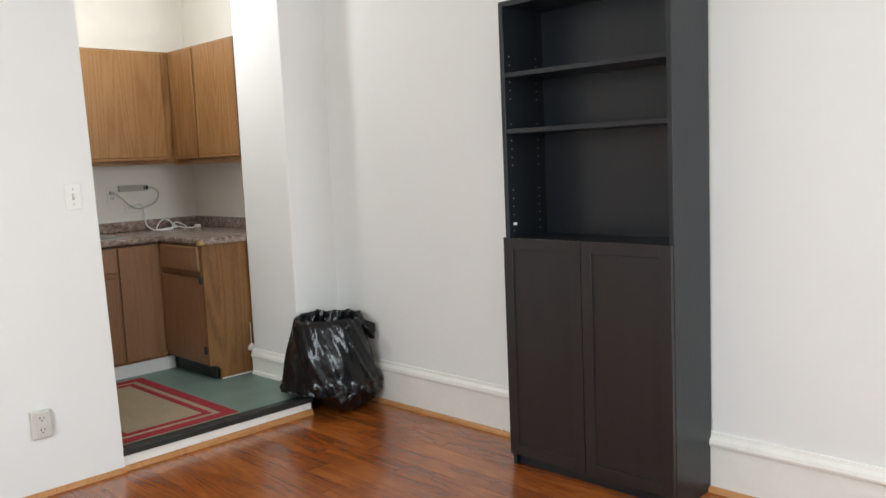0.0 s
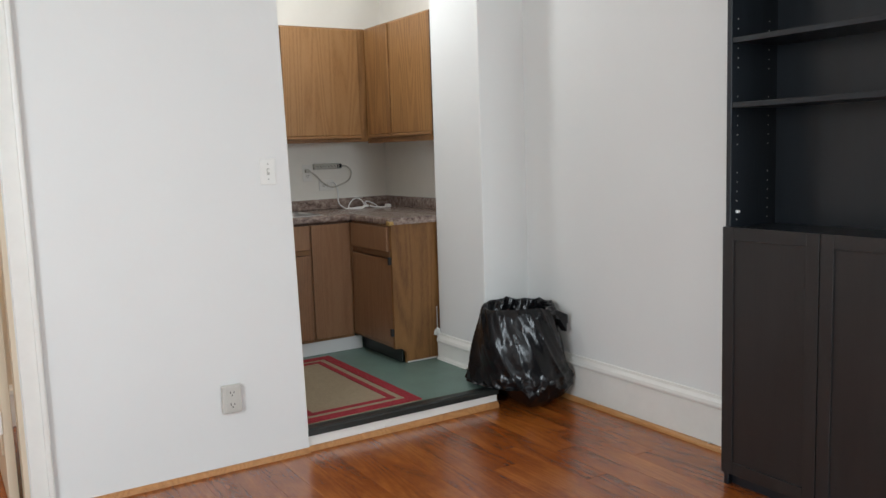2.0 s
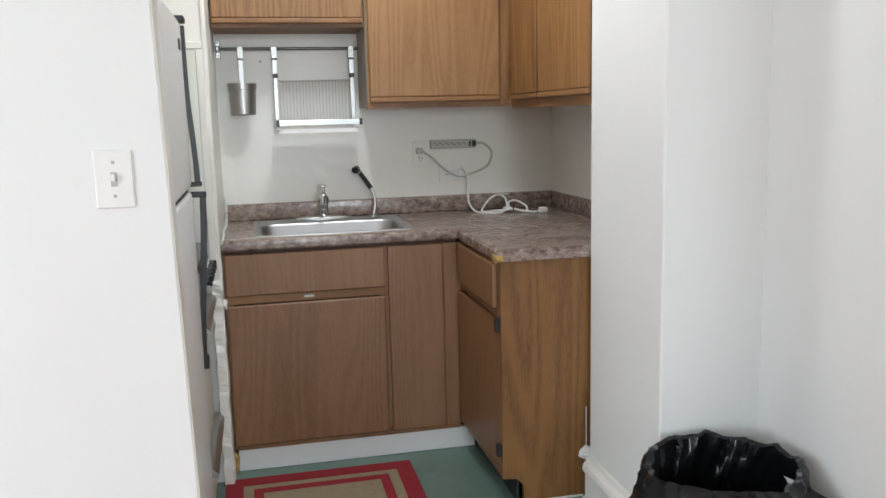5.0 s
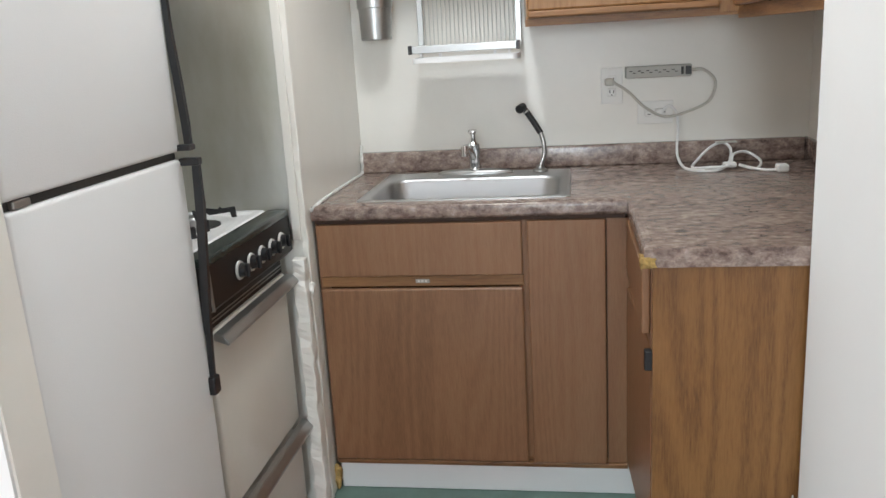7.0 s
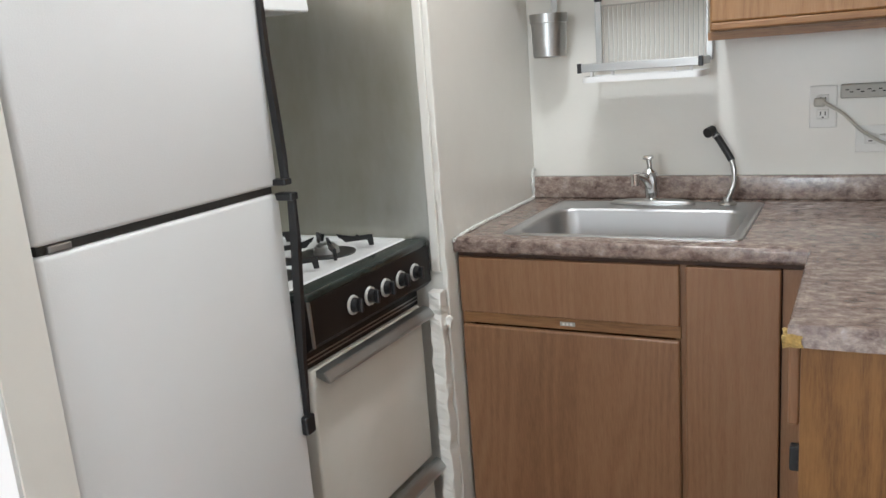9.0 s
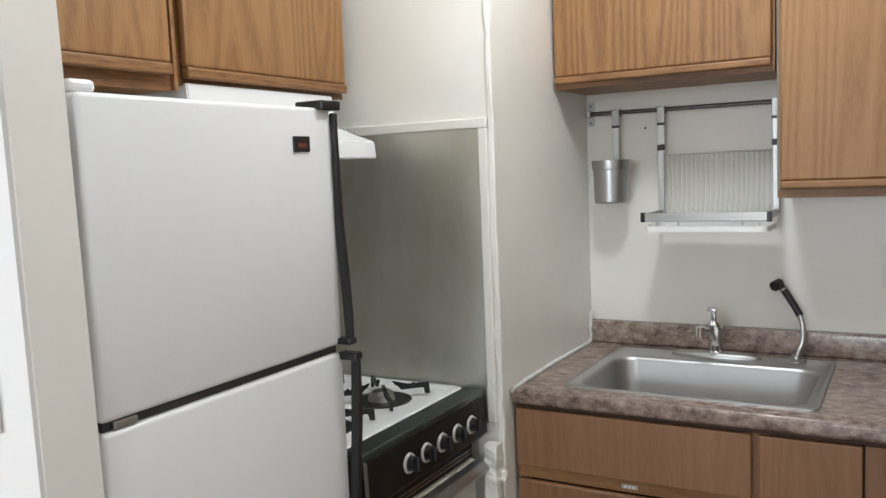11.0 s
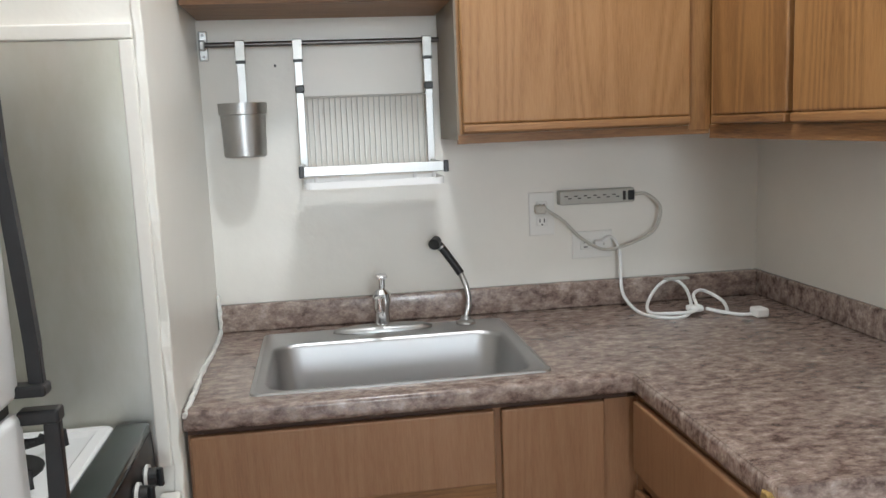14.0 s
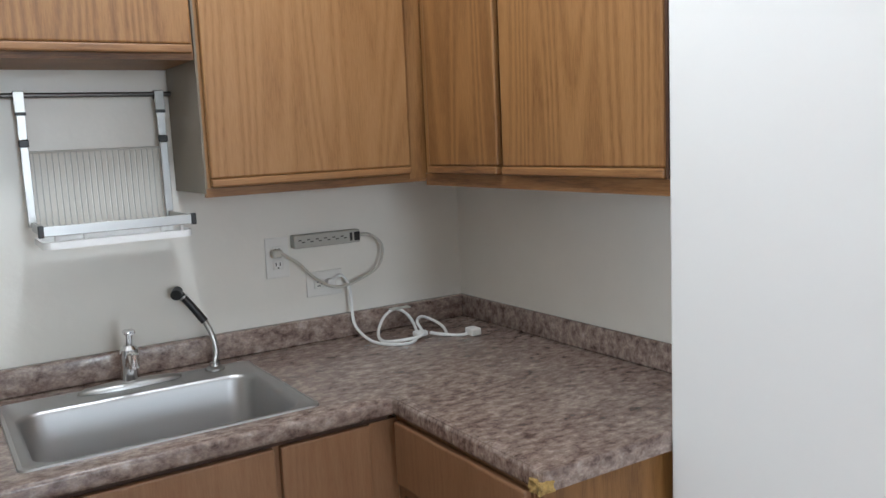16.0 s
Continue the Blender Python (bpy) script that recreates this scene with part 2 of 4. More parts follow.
    l.new(mx.outputs[0], b.inputs["Base Color"])
    return m


M_LAM = laminate("stone_look_laminate")


# ---- builders ----
def thing(name, base, label, category, group="", kind=""):
    ob = new(name)
    ob.location = base
    ob.empty_display_size = 0.1
    return tagged(ob, label, category, group, kind)


def origin(ob):
    v = Vector((0, 0, 0))
    while ob:
        v = v + ob.location
        ob = ob.parent
    return v


def part(name, bm, material, parent=None, label="", smooth=False):
    """Links a bmesh, given in world coordinates, as one mesh under a thing."""
    if parent:
        bmesh.ops.translate(bm, verts=bm.verts, vec=-origin(parent))
    bmesh.ops.recalc_face_normals(bm, faces=bm.faces)
    me = bpy.data.meshes.new(name)
    bm.to_mesh(me)
    bm.free()
    me.materials.append(material)
    if smooth:
        me.shade_smooth()
        me.set_sharp_from_angle(angle=radians(38))
    ob = new(name, me)
    ob.parent = parent
    if label:
        ob["label"] = label
    return ob


def box(x0, x1, y0, y1, z0, z1, bevel=0.0, seg=2, bm=None):
    bm = bm or bmesh.new()
    got = bmesh.ops.create_cube(bm, size=1)
    vs = got["verts"]
    for v in vs:
        v.co = Vector(((x0 + x1) / 2 + v.co.x * (x1 - x0), (y0 + y1) / 2 + v.co.y * (y1 - y0), (z0 + z1) / 2 + v.co.z * (z1 - z0)))
    if bevel:
        es = list({e for v in vs for e in v.link_edges})
        bmesh.ops.bevel(bm, geom=es, offset=bevel, segments=seg, affect="EDGES", profile=0.5)
    return bm


def rod(a, b, r, bm=None, n=12, r2=None):
    bm = bm or bmesh.new()
    a, b = Vector(a), Vector(b)
    got = bmesh.ops.create_cone(bm, cap_ends=True, segments=n, radius1=r, radius2=r if r2 is None else r2, depth=(b - a).length)
    q = (b - a).to_track_quat("Z", "Y").to_matrix().to_4x4()
    bmesh.ops.transform(bm, matrix=Matrix.Translation((a + b) / 2) @ q, verts=got["verts"])
    return bm


def smooth_line(pts, n=8):
    """Points along a Catmull-Rom curve."""
    p = [Vector(v) for v in pts]
    p = [p[0] * 2 - p[1]] + p + [p[-1] * 2 - p[-2]]
    out = []
    for i in range(1, len(p) - 2):
        for k in range(n):
            t = k / n
            a, b, c, d = p[i - 1:i + 3]
            out.append(0.5 * (2 * b + (c - a) * t + (2 * a - 5 * b + 4 * c - d) * t * t + (3 * b - a - 3 * c + d) * t ** 3))
    return out + [p[-2]]


def tube(pts, r, n=8, bm=None, steps=8, flat=1.0):
    """A cord or hose along a smooth line."""
    bm = bm or bmesh.new()
    line = smooth_line(pts, steps)
    rings = []
    up = Vector((0.13, 0.21, 0.97))
    for i, p in enumerate(line):
        d = (line[min(i + 1, len(line) - 1)] - line[max(i - 1, 0)]).normalized()
        u = d.cross(up).normalized()
        w = u.cross(d)
        rings.append([bm.verts.new(p + u * r * flat * math.cos(6.2832 * k / n) + w * r * math.sin(6.2832 * k / n)) for k in range(n)])
    for a, b in zip(rings, rings[1:]):
        for k in range(n):
            bm.faces.new((a[k], a[(k + 1) % n], b[(k + 1) % n], b[k]))
    bm.faces.new(rings[0])
    bm.faces.new(rings[-1])
    return bm


def prism(outline, axis, a, b, bevel=0.0):
    """A closed outline in the two other axes, drawn out along one axis from a to b."""
    bm = bmesh.new()

    def at(p, h):
        return {"x": (h, p[0], p[1]), "y": (p[0], h, p[1]), "z": (p[0], p[1], h)}[axis]
    lo, hi = [bm.verts.new(at(p, a)) for p in outline], [bm.verts.new(at(p, b)) for p in outline]
    bm.faces.new(lo)
    bm.faces.new(hi)
    k = len(outline)
    for i in range(k):
        bm.faces.new((lo[i], lo[(i + 1) % k], hi[(i + 1) % k], hi[i]))
    if bevel:
        bmesh.ops.bevel(bm, geom=list(bm.edges), offset=bevel, segments=2, affect="EDGES")
    return bm


def round_rect(x0, x1, y0, y1, r, n=6):
    out = []
    for cx, cy, a0 in ((x1 - r, y1 - r, 0), (x0 + r, y1 - r, 90), (x0 + r, y0 + r, 180), (x1 - r, y0 + r, 270)):
        for k in range(n + 1):
            a = radians(a0 + 90 * k / n)
            out.append((cx + r * math.cos(a), cy + r * math.sin(a)))
    return out


def lofted(loops, cap_first=False, cap_last=True):
    bm = bmesh.new()
    rings = [[bm.verts.new(p) for p in lp] for lp in loops]
    k = len(rings[0])
    for a, b in zip(rings, rings[1:]):
        for i in range(k):
            bm.faces.new((a[i], a[(i + 1) % k], b[(i + 1) % k], b[i]))
    if cap_first:
        bm.faces.new(rings[0])
    if cap_last:
        bm.faces.new(rings[-1])
    return bm


def setting(name, bm, material, label, category):
    return tagged(part(name, bm, material), label, category, kind="structure")


# ---- plan ----
FK = 0.10      # kitchen floor above the living-room floor
WALL_Y0, WALL_Y1 = -1.922, -1.84
NY = -1.905     # front of the kitchen step   # partition, living-room face and kitchen face
RX = 1.49      # long side wall
SX, SY0, SY1 = 1.185, -1.655, -1.165   # projecting pier beside the kitchen
CEIL = 2.80
JX, LEAN = -0.008, 0.058    # edge of the opening, out of plumb
DX0, DX1, DZ = -1.95, -1.165, 1.975   # hall doorway

# partition with the hall doorway and the tall kitchen opening
bm = box(-3.3, DX0, WALL_Y0, WALL_Y1, 0, CEIL)
box(DX0, DX1, WALL_Y0, WALL_Y1, DZ, CEIL, bm=bm)
lean = prism([(DX1, 0), (JX, 0), (JX - LEAN, CEIL), (DX1, CEIL)], "y", WALL_Y0, WALL_Y1)
tmp = bpy.data.meshes.new("tmp")
lean.to_mesh(tmp)
lean.free()
bm.from_mesh(tmp)
bpy.data.meshes.remove(tmp)
setting("wall_north", bm, M_WALL, "smooth off-white painted partition wall with openings", "wall")
# jamb lining of the opening
setting("opening_jamb", prism([(JX - 0.02, 0.02), (JX + 0.004, 0.02), (JX + 0.004 - LEAN, CEIL), (JX - 0.02 - LEAN, CEIL)], "y", WALL_Y0 + 0.006, WALL_Y1 + 0.004), M_CREAM, "cream painted edge of the partition wall", "wall")
setting("wall_east", box(RX, RX + 0.15, -7.6, 0.15, 0, CEIL), M_WALL, "long off-white painted plaster wall", "wall")
setting("wall_pier", box(SX, RX + 0.03, SY0, SY1, 0, CEIL + 0.02, 0.006), M_WALL, "off-white plaster pier beside the kitchen opening", "wall")
setting("wall_kitchen_back", box(-0.95, RX, 0, 0.15, 0, CEIL), M_CREAM, "cream gloss-painted wall behind the sink", "wall")
setting("wall_kitchen_side", box(RX - 0.006, RX - 0.001, SY1, 0, FK, CEIL), M_CREAM, "cream gloss-painted wall beside the counter", "wall")
setting("wall_alcove", box(-0.83, 0.0, -0.685, 0, 0, CEIL, 0.004), M_CREAM, "cream gloss-painted boxed wall beside the stove", "wall")
setting("wall_kitchen_west", box(-0.95, -0.83, WALL_Y1, 0, 0, CEIL), M_CREAM, "cream painted wall behind the refrigerator and stove", "wall")
bm = box(-3.3, -3.15, -7.6, -4.95, 0, CEIL)
box(-3.3, -3.15, -3.85, WALL_Y0, 0, CEIL, bm=bm)
box(-3.3, -3.15, -4.95, -3.85, 0, 0.7, bm=bm)
box(-3.3, -3.15, -4.95, -3.85, 2.55, CEIL, bm=bm)
setting("wall_west", bm, M_WALL, "plain off-white painted wall with one window", "wall")
bm = bmesh.new()
for x0, x1, z0, z1 in ((-3.3, -2.9, 0, CEIL), (-1.8, 0.05, 0, CEIL), (1.15, RX, 0, CEIL), (-2.9, -1.8, 0, 0.7), (0.05, 1.15, 0, 0.7), (-2.9, -1.8, 2.55, CEIL), (0.05, 1.15, 2.55, CEIL)):
    box(x0, x1, -7.75, -7.6, z0, z1, bm=bm)
setting("wall_south", bm, M_WALL, "off-white wall with two tall windows", "wall")
for i, x0 in enumerate((-2.9, 0.05)):
    w = thing(f"window_{i + 1}", (x0 + 0.55, -7.68, 0.7), "tall white sash window letting in daylight", "window", kind="structure")
    bm = box(x0, x0 + 0.06, -7.72, -7.64, 0.7, 2.55)
    box(x0 + 1.04, x0 + 1.1, -7.72, -7.64, 0.7, 2.55, bm=bm)
    box(x0 + 0.06, x0 + 1.04, -7.72, -7.64, 0.7, 0.77, bm=bm)
    box(x0 + 0.06, x0 + 1.04, -7.72, -7.64, 2.48, 2.55, bm=bm)
    box(x0 + 0.06, x0 + 1.04, -7.71, -7.65, 1.6, 1.65, bm=bm)
    part("window_frame", bm, M_TRIM, w)
    part("window_sill", box(x0 - 0.05, x0 + 1.15, -7.62, -7.52, 0.66, 0.7, 0.006), M_TRIM, w)
w = thing("window_3", (-3.22, -4.4, 0.7), "tall white sash window letting in daylight", "window", kind="structure")
bm = box(-3.27, -3.19, -4.95, -4.89, 0.7, 2.55)
box(-3.27, -3.19, -3.91, -3.85, 0.7, 2.55, bm=bm)
box(-3.27, -3.19, -4.89, -3.91, 0.7, 0.77, bm=bm)
box(-3.27, -3.19, -4.89, -3.91, 2.48, 2.55, bm=bm)
box(-3.26, -3.20, -4.89, -3.91, 1.6, 1.65, bm=bm)
part("window_frame", bm, M_TRIM, w)
part("window_sill", box(-3.16, -3.08, -5.0, -3.8, 0.66, 0.7, 0.006), M_TRIM, w)
setting("ceiling", box(-3.3, RX, -7.6, 0, CEIL, CEIL + 0.12), M_CEIL, "plain white painted ceiling", "ceiling")
setting("ground", box(-60, 60, -90, 40, -3.2, -3.0), M_ROAD, "ground outside far below the windows", "ground")
# floors
setting("floor", box(-3.3, RX, -7.6, -0.3, -0.12, -0.018), M_SHADOWGAP, "subfloor below the varnished floorboards", "floor")
bm = box(-0.83, 1.06, NY + 0.0195, SY0, 0, FK)
box(-0.83, SX, SY0, SY1, 0, FK, bm=bm)
box(-0.83, RX, SY1, 0, 0, FK, bm=bm)
floor_k = setting("kitchen_floor", bm, M_LINO, "worn green linoleum raised one low step", "floor")
setting("floor_nosing", prism([(NY - 0.012, FK - 0.03), (NY - 0.012, FK - 0.004), (NY - 0.004, FK + 0.004), (NY + 0.045, FK + 0.004), (NY + 0.05, FK + 0.0005), (NY + 0.02, FK - 0.004), (NY + 0.018, FK - 0.03)], "x", JX, 1.075), M_RUBBER, "black rubber stair nosing on the floor step", "nosing")
setting("step_riser", box(JX, 1.07, NY - 0.002, NY + 0.019, 0, FK - 0.03), M_TRIM, "white painted riser with chipped paint", "riser")


def quarter_round(name, x0, x1, y, side):
    out = [(y, 0), (y, 0.022)] + [(y + side * 0.02 * math.sin(a), 0.022 * math.cos(a)) for a in (0.3, 0.6, 0.9, 1.2)] + [(y + side * 0.02, 0)]
    return setting(name, prism(out, "x", x0, x1), M_QUARTER, "orange-stained quarter-round moulding along the floor", "moulding")


quarter_round("trim_north", -1.075, JX, WALL_Y0 - 0.0005, -1)
ob = quarter_round("trim_step", JX, 1.07, NY - 0.003, -1)
for v in ob.data.vertices:
    if v.co.x > 0.5:
        v.co.z *= 1.45
for k, (x, z) in enumerate(((0.33, 0.034), (0.40, 0.036), (0.78, 0.042), (0.11, 0.028))):
    bm = bmesh.new()
    bmesh.ops.create_icosphere(bm, subdivisions=2, radius=0.006)
    for v in bm.verts:
        v.co = v.co * 0.9 + noise.noise_vector(v.co * 200 + Vector((k, 0, 0))) * 0.004 + Vector((x, NY - 0.008, z - 0.001))
    setting("paint_flake", bm, M_TRIM, "flake of white paint caught on the step moulding", "paint flake")
out = [(RX - 0.02, 0), (RX - 0.02, 0.022)] + [(RX - 0.02 - 0.02 * math.sin(a), 0.022 * math.cos(a)) for a in (0.3, 0.6, 0.9, 1.2)] + [(RX - 0.04, 0)]
for k, (y, z) in enumerate(((-2.26, 0.03), (-2.98, 0.028), (-3.05, 0.02))):
    bm = bmesh.new()
    bmesh.ops.create_icosphere(bm, subdivisions=2, radius=0.006)
    for v in bm.verts:
        v.co = v.co + noise.noise_vector(v.co * 200 + Vector((k, 5, 0))) * 0.005 + Vector((RX - 0.026, y, z - 0.003))
    setting("paint_flake", bm, M_TRIM, "flake of white paint on the floor moulding", "paint flake")
setting("trim_east", prism(out, "y", -7.6, SY0 - 0.02), M_QUARTER, "orange-stained quarter-round moulding along the floor", "moulding")


def base_profile(w, side, z0, h):
    """Tall old baseboard with a stepped, rounded cap."""
    return [(w, z0), (w, z0 + h), (w + side * 0.008, z0 + h), (w + side * 0.012, z0 + h - 0.014), (w + side * 0.024, z0 + h - 0.028), (w + side * 0.028, z0 + h - 0.042),
            (w + side * 0.026, z0 + h - 0.052), (w + side * 0.017, z0 + h - 0.058), (w + side * 0.018, z0)]


setting("baseboard_east", prism(base_profile(RX, -1, 0, 0.245), "y", -7.6, SY0), M_TRIM, "tall white baseboard with a moulded cap", "baseboard")
setting("baseboard_pier", prism(base_profile(SX, -1, FK, 0.158), "y", SY0, SY1 - 0.004), M_TRIM, "white moulded baseboard in the kitchen", "baseboard")
setting("baseboard_pier_foot", prism([(SX - 0.018, FK), (SX - 0.018, FK + 0.022), (SX - 0.03, FK + 0.014), (SX - 0.034, FK)], "y", SY0, SY1 - 0.01), M_TRIM, "white shoe moulding on green linoleum", "moulding")
setting("baseboard_return", prism(base_profile(SY0, -1, 0, 0.245), "x", SX, RX - 0.03), M_TRIM, "tall white baseboard on the pier", "baseboard")

# hall behind the doorway
bm = box(-3.0, -1.0, -0.55, -0.4, 0, CEIL)
box(-1.07, -0.95, WALL_Y1, -0.55, 0, CEIL, bm=bm)
box(-3.15, -3.0, WALL_Y1, -0.4, 0, CEIL, bm=bm)
setting("wall_hall", bm, M_HALL, "warm beige painted hall walls", "wall")
setting("hall_ledge", box(-3.0, -1.07, -0.60, -0.551, 0.0, 1.12, 0.004), M_HALL, "low beige boxed wall in the hall", "wall")
setting("baseboard_hall", prism(base_profile(-0.60, -1, 0, 0.22), "x", -3.0, -1.07), M_TRIM, "white moulded baseboard in the hall", "baseboard")
door_set = thing("door_casing", (-1.57, WALL_Y0, 0), "cream painted moulded door casing", "door frame", kind="structure")
for nm, x0, x1, z0, z1 in (("casing_side", DX1, DX1 + 0.085, 0, DZ + 0.085), ("casing_side", DX0 - 0.085, DX0, 0, DZ + 0.085)):
    bm = box(x0 + 0.004, x1, WALL_Y0 - 0.018, WALL_Y0, z0, z1, 0.004)
    e = x1 if x0 == DX1 else x0
    s = 1 if x0 == DX1 else -1
    box(min(e, e - s * 0.022), max(e, e - s * 0.022), WALL_Y0 - 0.03, WALL_Y0 - 0.012, z0, z1, 0.007, bm=bm)
    part(nm, bm, M_TRIM, door_set)
part("casing_head", box(DX0 + 0.001, DX1 + 0.003, WALL_Y0 - 0.0175, WALL_Y0, DZ, DZ + 0.085, 0.004), M_TRIM, door_set)
bm = box(DX1 - 0.018, DX1, WALL_Y0, WALL_Y1 + 0.02, 0, DZ)
box(DX0, DX0 + 0.018, WALL_Y0, WALL_Y1 + 0.02, 0, DZ, bm=bm)
box(DX0 + 0.018, DX1 - 0.018, WALL_Y0, WALL_Y1 + 0.02, DZ - 0.018, DZ, bm=bm)
part("jamb", bm, M_HALL, door_set)
dl = thing("door_1", (-1.215, WALL_Y1 + 0.02, 0.01), "cream painted panelled door standing open into the hall", "door", kind="structure")
bm = box(-1.232, -1.196, WALL_Y1 + 0.025, WALL_Y1 + 0.78, 0.012, 1.965, 0.003)
part("door_leaf", bm, M_HALL, dl)
for z0, z1 in ((0.2, 0.85), (1.0, 1.8)):
    part("panel_moulding", box(-1.238, -1.232, WALL_Y1 + 0.13, WALL_Y1 + 0.68, z0, z1, 0.0025), M_HALL, dl)
for z in (0.32, 1.62):
    part("hinge", rod((-1.238, WALL_Y1 + 0.022, z), (-1.238, WALL_Y1 + 0.022, z + 0.09), 0.007), M_TRIM, dl, "painted-over butt hinge", True)
part("door_knob", rod((-1.232, WALL_Y1 + 0.71, 0.95), (-1.28, WALL_Y1 + 0.71, 0.95), 0.022), M_TRIM, dl, "", True)

# ---- living room ----
def wall_switch():
    t = thing("light_switch", (-0.132, WALL_Y0, 1.295), "white toggle light switch plate on the partition", "switch")
    part("plate", box(-0.168, -0.096, WALL_Y0 - 0.006, WALL_Y0, 1.238, 1.352, 0.003), M_PLATE, t)
    part("slot", box(-0.138, -0.126, WALL_Y0 - 0.0075, WALL_Y0 - 0.005, 1.281, 1.309), M_GREYPL, t)
    part("toggle", box(-0.136, -0.128, WALL_Y0 - 0.018, WALL_Y0 - 0.006, 1.292, 1.306, 0.002), M_PLATE, t)
    for z in (1.262, 1.328):
        part("screw", rod((-0.132, WALL_Y0 - 0.0075, z), (-0.132, WALL_Y0 - 0.005, z), 0.0035), M_GREYPL, t)


def living_outlet():
    t = thing("wall_outlet", (-0.36, WALL_Y0, 0.323), "off-white raised duplex outlet box on the wall", "outlet")
    part("plate", box(-0.402, -0.318, WALL_Y0 - 0.026, WALL_Y0, 0.262, 0.385, 0.006), M_OUTLET, t)
    part("face", box(-0.384, -0.336, WALL_Y0 - 0.029, WALL_Y0 - 0.025, 0.272, 0.376, 0.0015), M_OUTLET, t)
    for z in (0.298, 0.350):
        for dx, h in ((-0.009, 0.010), (0.007, 0.008)):
            part("socket_slot", box(-0.36 + dx, -0.357 + dx, WALL_Y0 - 0.0305, WALL_Y0 - 0.028, z, z + h), M_HOLE, t)
        part("socket_slot", rod((-0.360, WALL_Y0 - 0.0305, z - 0.008), (-0.360, WALL_Y0 - 0.028, z - 0.008), 0.003), M_HOLE, t)


def bookcase():
    y0, y1, x0, x1, h = -4.095, -3.272, 1.205, 1.482, 2.045
    t = thing("bookcase", (1.34, -3.68, 0), "tall black-brown veneer bookcase with two lower doors and open shelves", "bookcase")
    part("side_panel", box(x0, x1, y0, y0 + 0.022, 0, h, 0.0015), M_BOOK, t)
    part("side_panel", box(x0, x1, y1 - 0.022, y1, 0, h, 0.0015), M_BOOK, t)
    part("back_panel", box(x1 - 0.008, x1 - 0.002, y0 + 0.022, y1 - 0.022, 0.08, h), M_BOOK, t)
    part("top_panel", box(x0, x1 - 0.008, y0 + 0.022, y1 - 0.022, h - 0.022, h, 0.001), M_BOOK, t)
    for z in (0.085, 1.01, 1.486, 1.726):
        part("shelf", box(x0 + 0.004, x1 - 0.008, y0 + 0.022, y1 - 0.022, z, z + 0.02, 0.001), M_BOOK, t)
    part("plinth", box(x0 + 0.025, x0 + 0.043, y0 + 0.022, y1 - 0.022, 0, 0.085), M_BOOK, t)
    ym = (y0 + y1) / 2
    for a, b in ((y0 + 0.002, ym - 0.002), (ym + 0.002, y1 - 0.002)):
        bm = bmesh.new()
        fx0, fx1, z0, z1, w = x0 - 0.02, x0 - 0.001, 0.055, 1.035, 0.05
        box(fx0, fx1, a, a + w, z0, z1, 0.0015, bm=bm)
        box(fx0, fx1, b - w, b, z0, z1, 0.0015, bm=bm)
        box(fx0, fx1, a + w, b - w, z0, z0 + w, 0.0015, bm=bm)
        box(fx0, fx1, a + w, b - w, z1 - w, z1, 0.0015, bm=bm)
        d = part("door", bm, M_BOOK_DOOR, t)
        part("door_panel", box(fx0 + 0.007, fx1 - 0.002, a + w - 0.002, b - w + 0.002, z0 + w - 0.002, z1 - w + 0.002), M_BOOK_DOOR, d)
    for side in (y1 - 0.0225, y0 + 0.0225):
        s = -1 if side > ym else 1
        for x in (x0 + 0.035, x1 - 0.06):
            for i in range(24):
                z = 1.06 + i * 0.036
                if i % 8 < 6:
                    part("shelf_pin_hole", rod((x, side, z), (x, side + s * 0.0012, z), 0.0028, n=6), M_GREYPL, t)
    for z in (1.56, 1.725):
        part("hinge_plate", box(x0 + 0.012, x0 + 0.034, y0 + 0.022, y0 + 0.026, z, z + 0.03, 0.001), M_STEEL, t, "small bright metal hinge plate")
    part("shelf_pin", box(x0 + 0.028, x0 + 0.045, y1 - 0.032, y1 - 0.022, 1.085, 1.096, 0.002), M_WHITE, t)


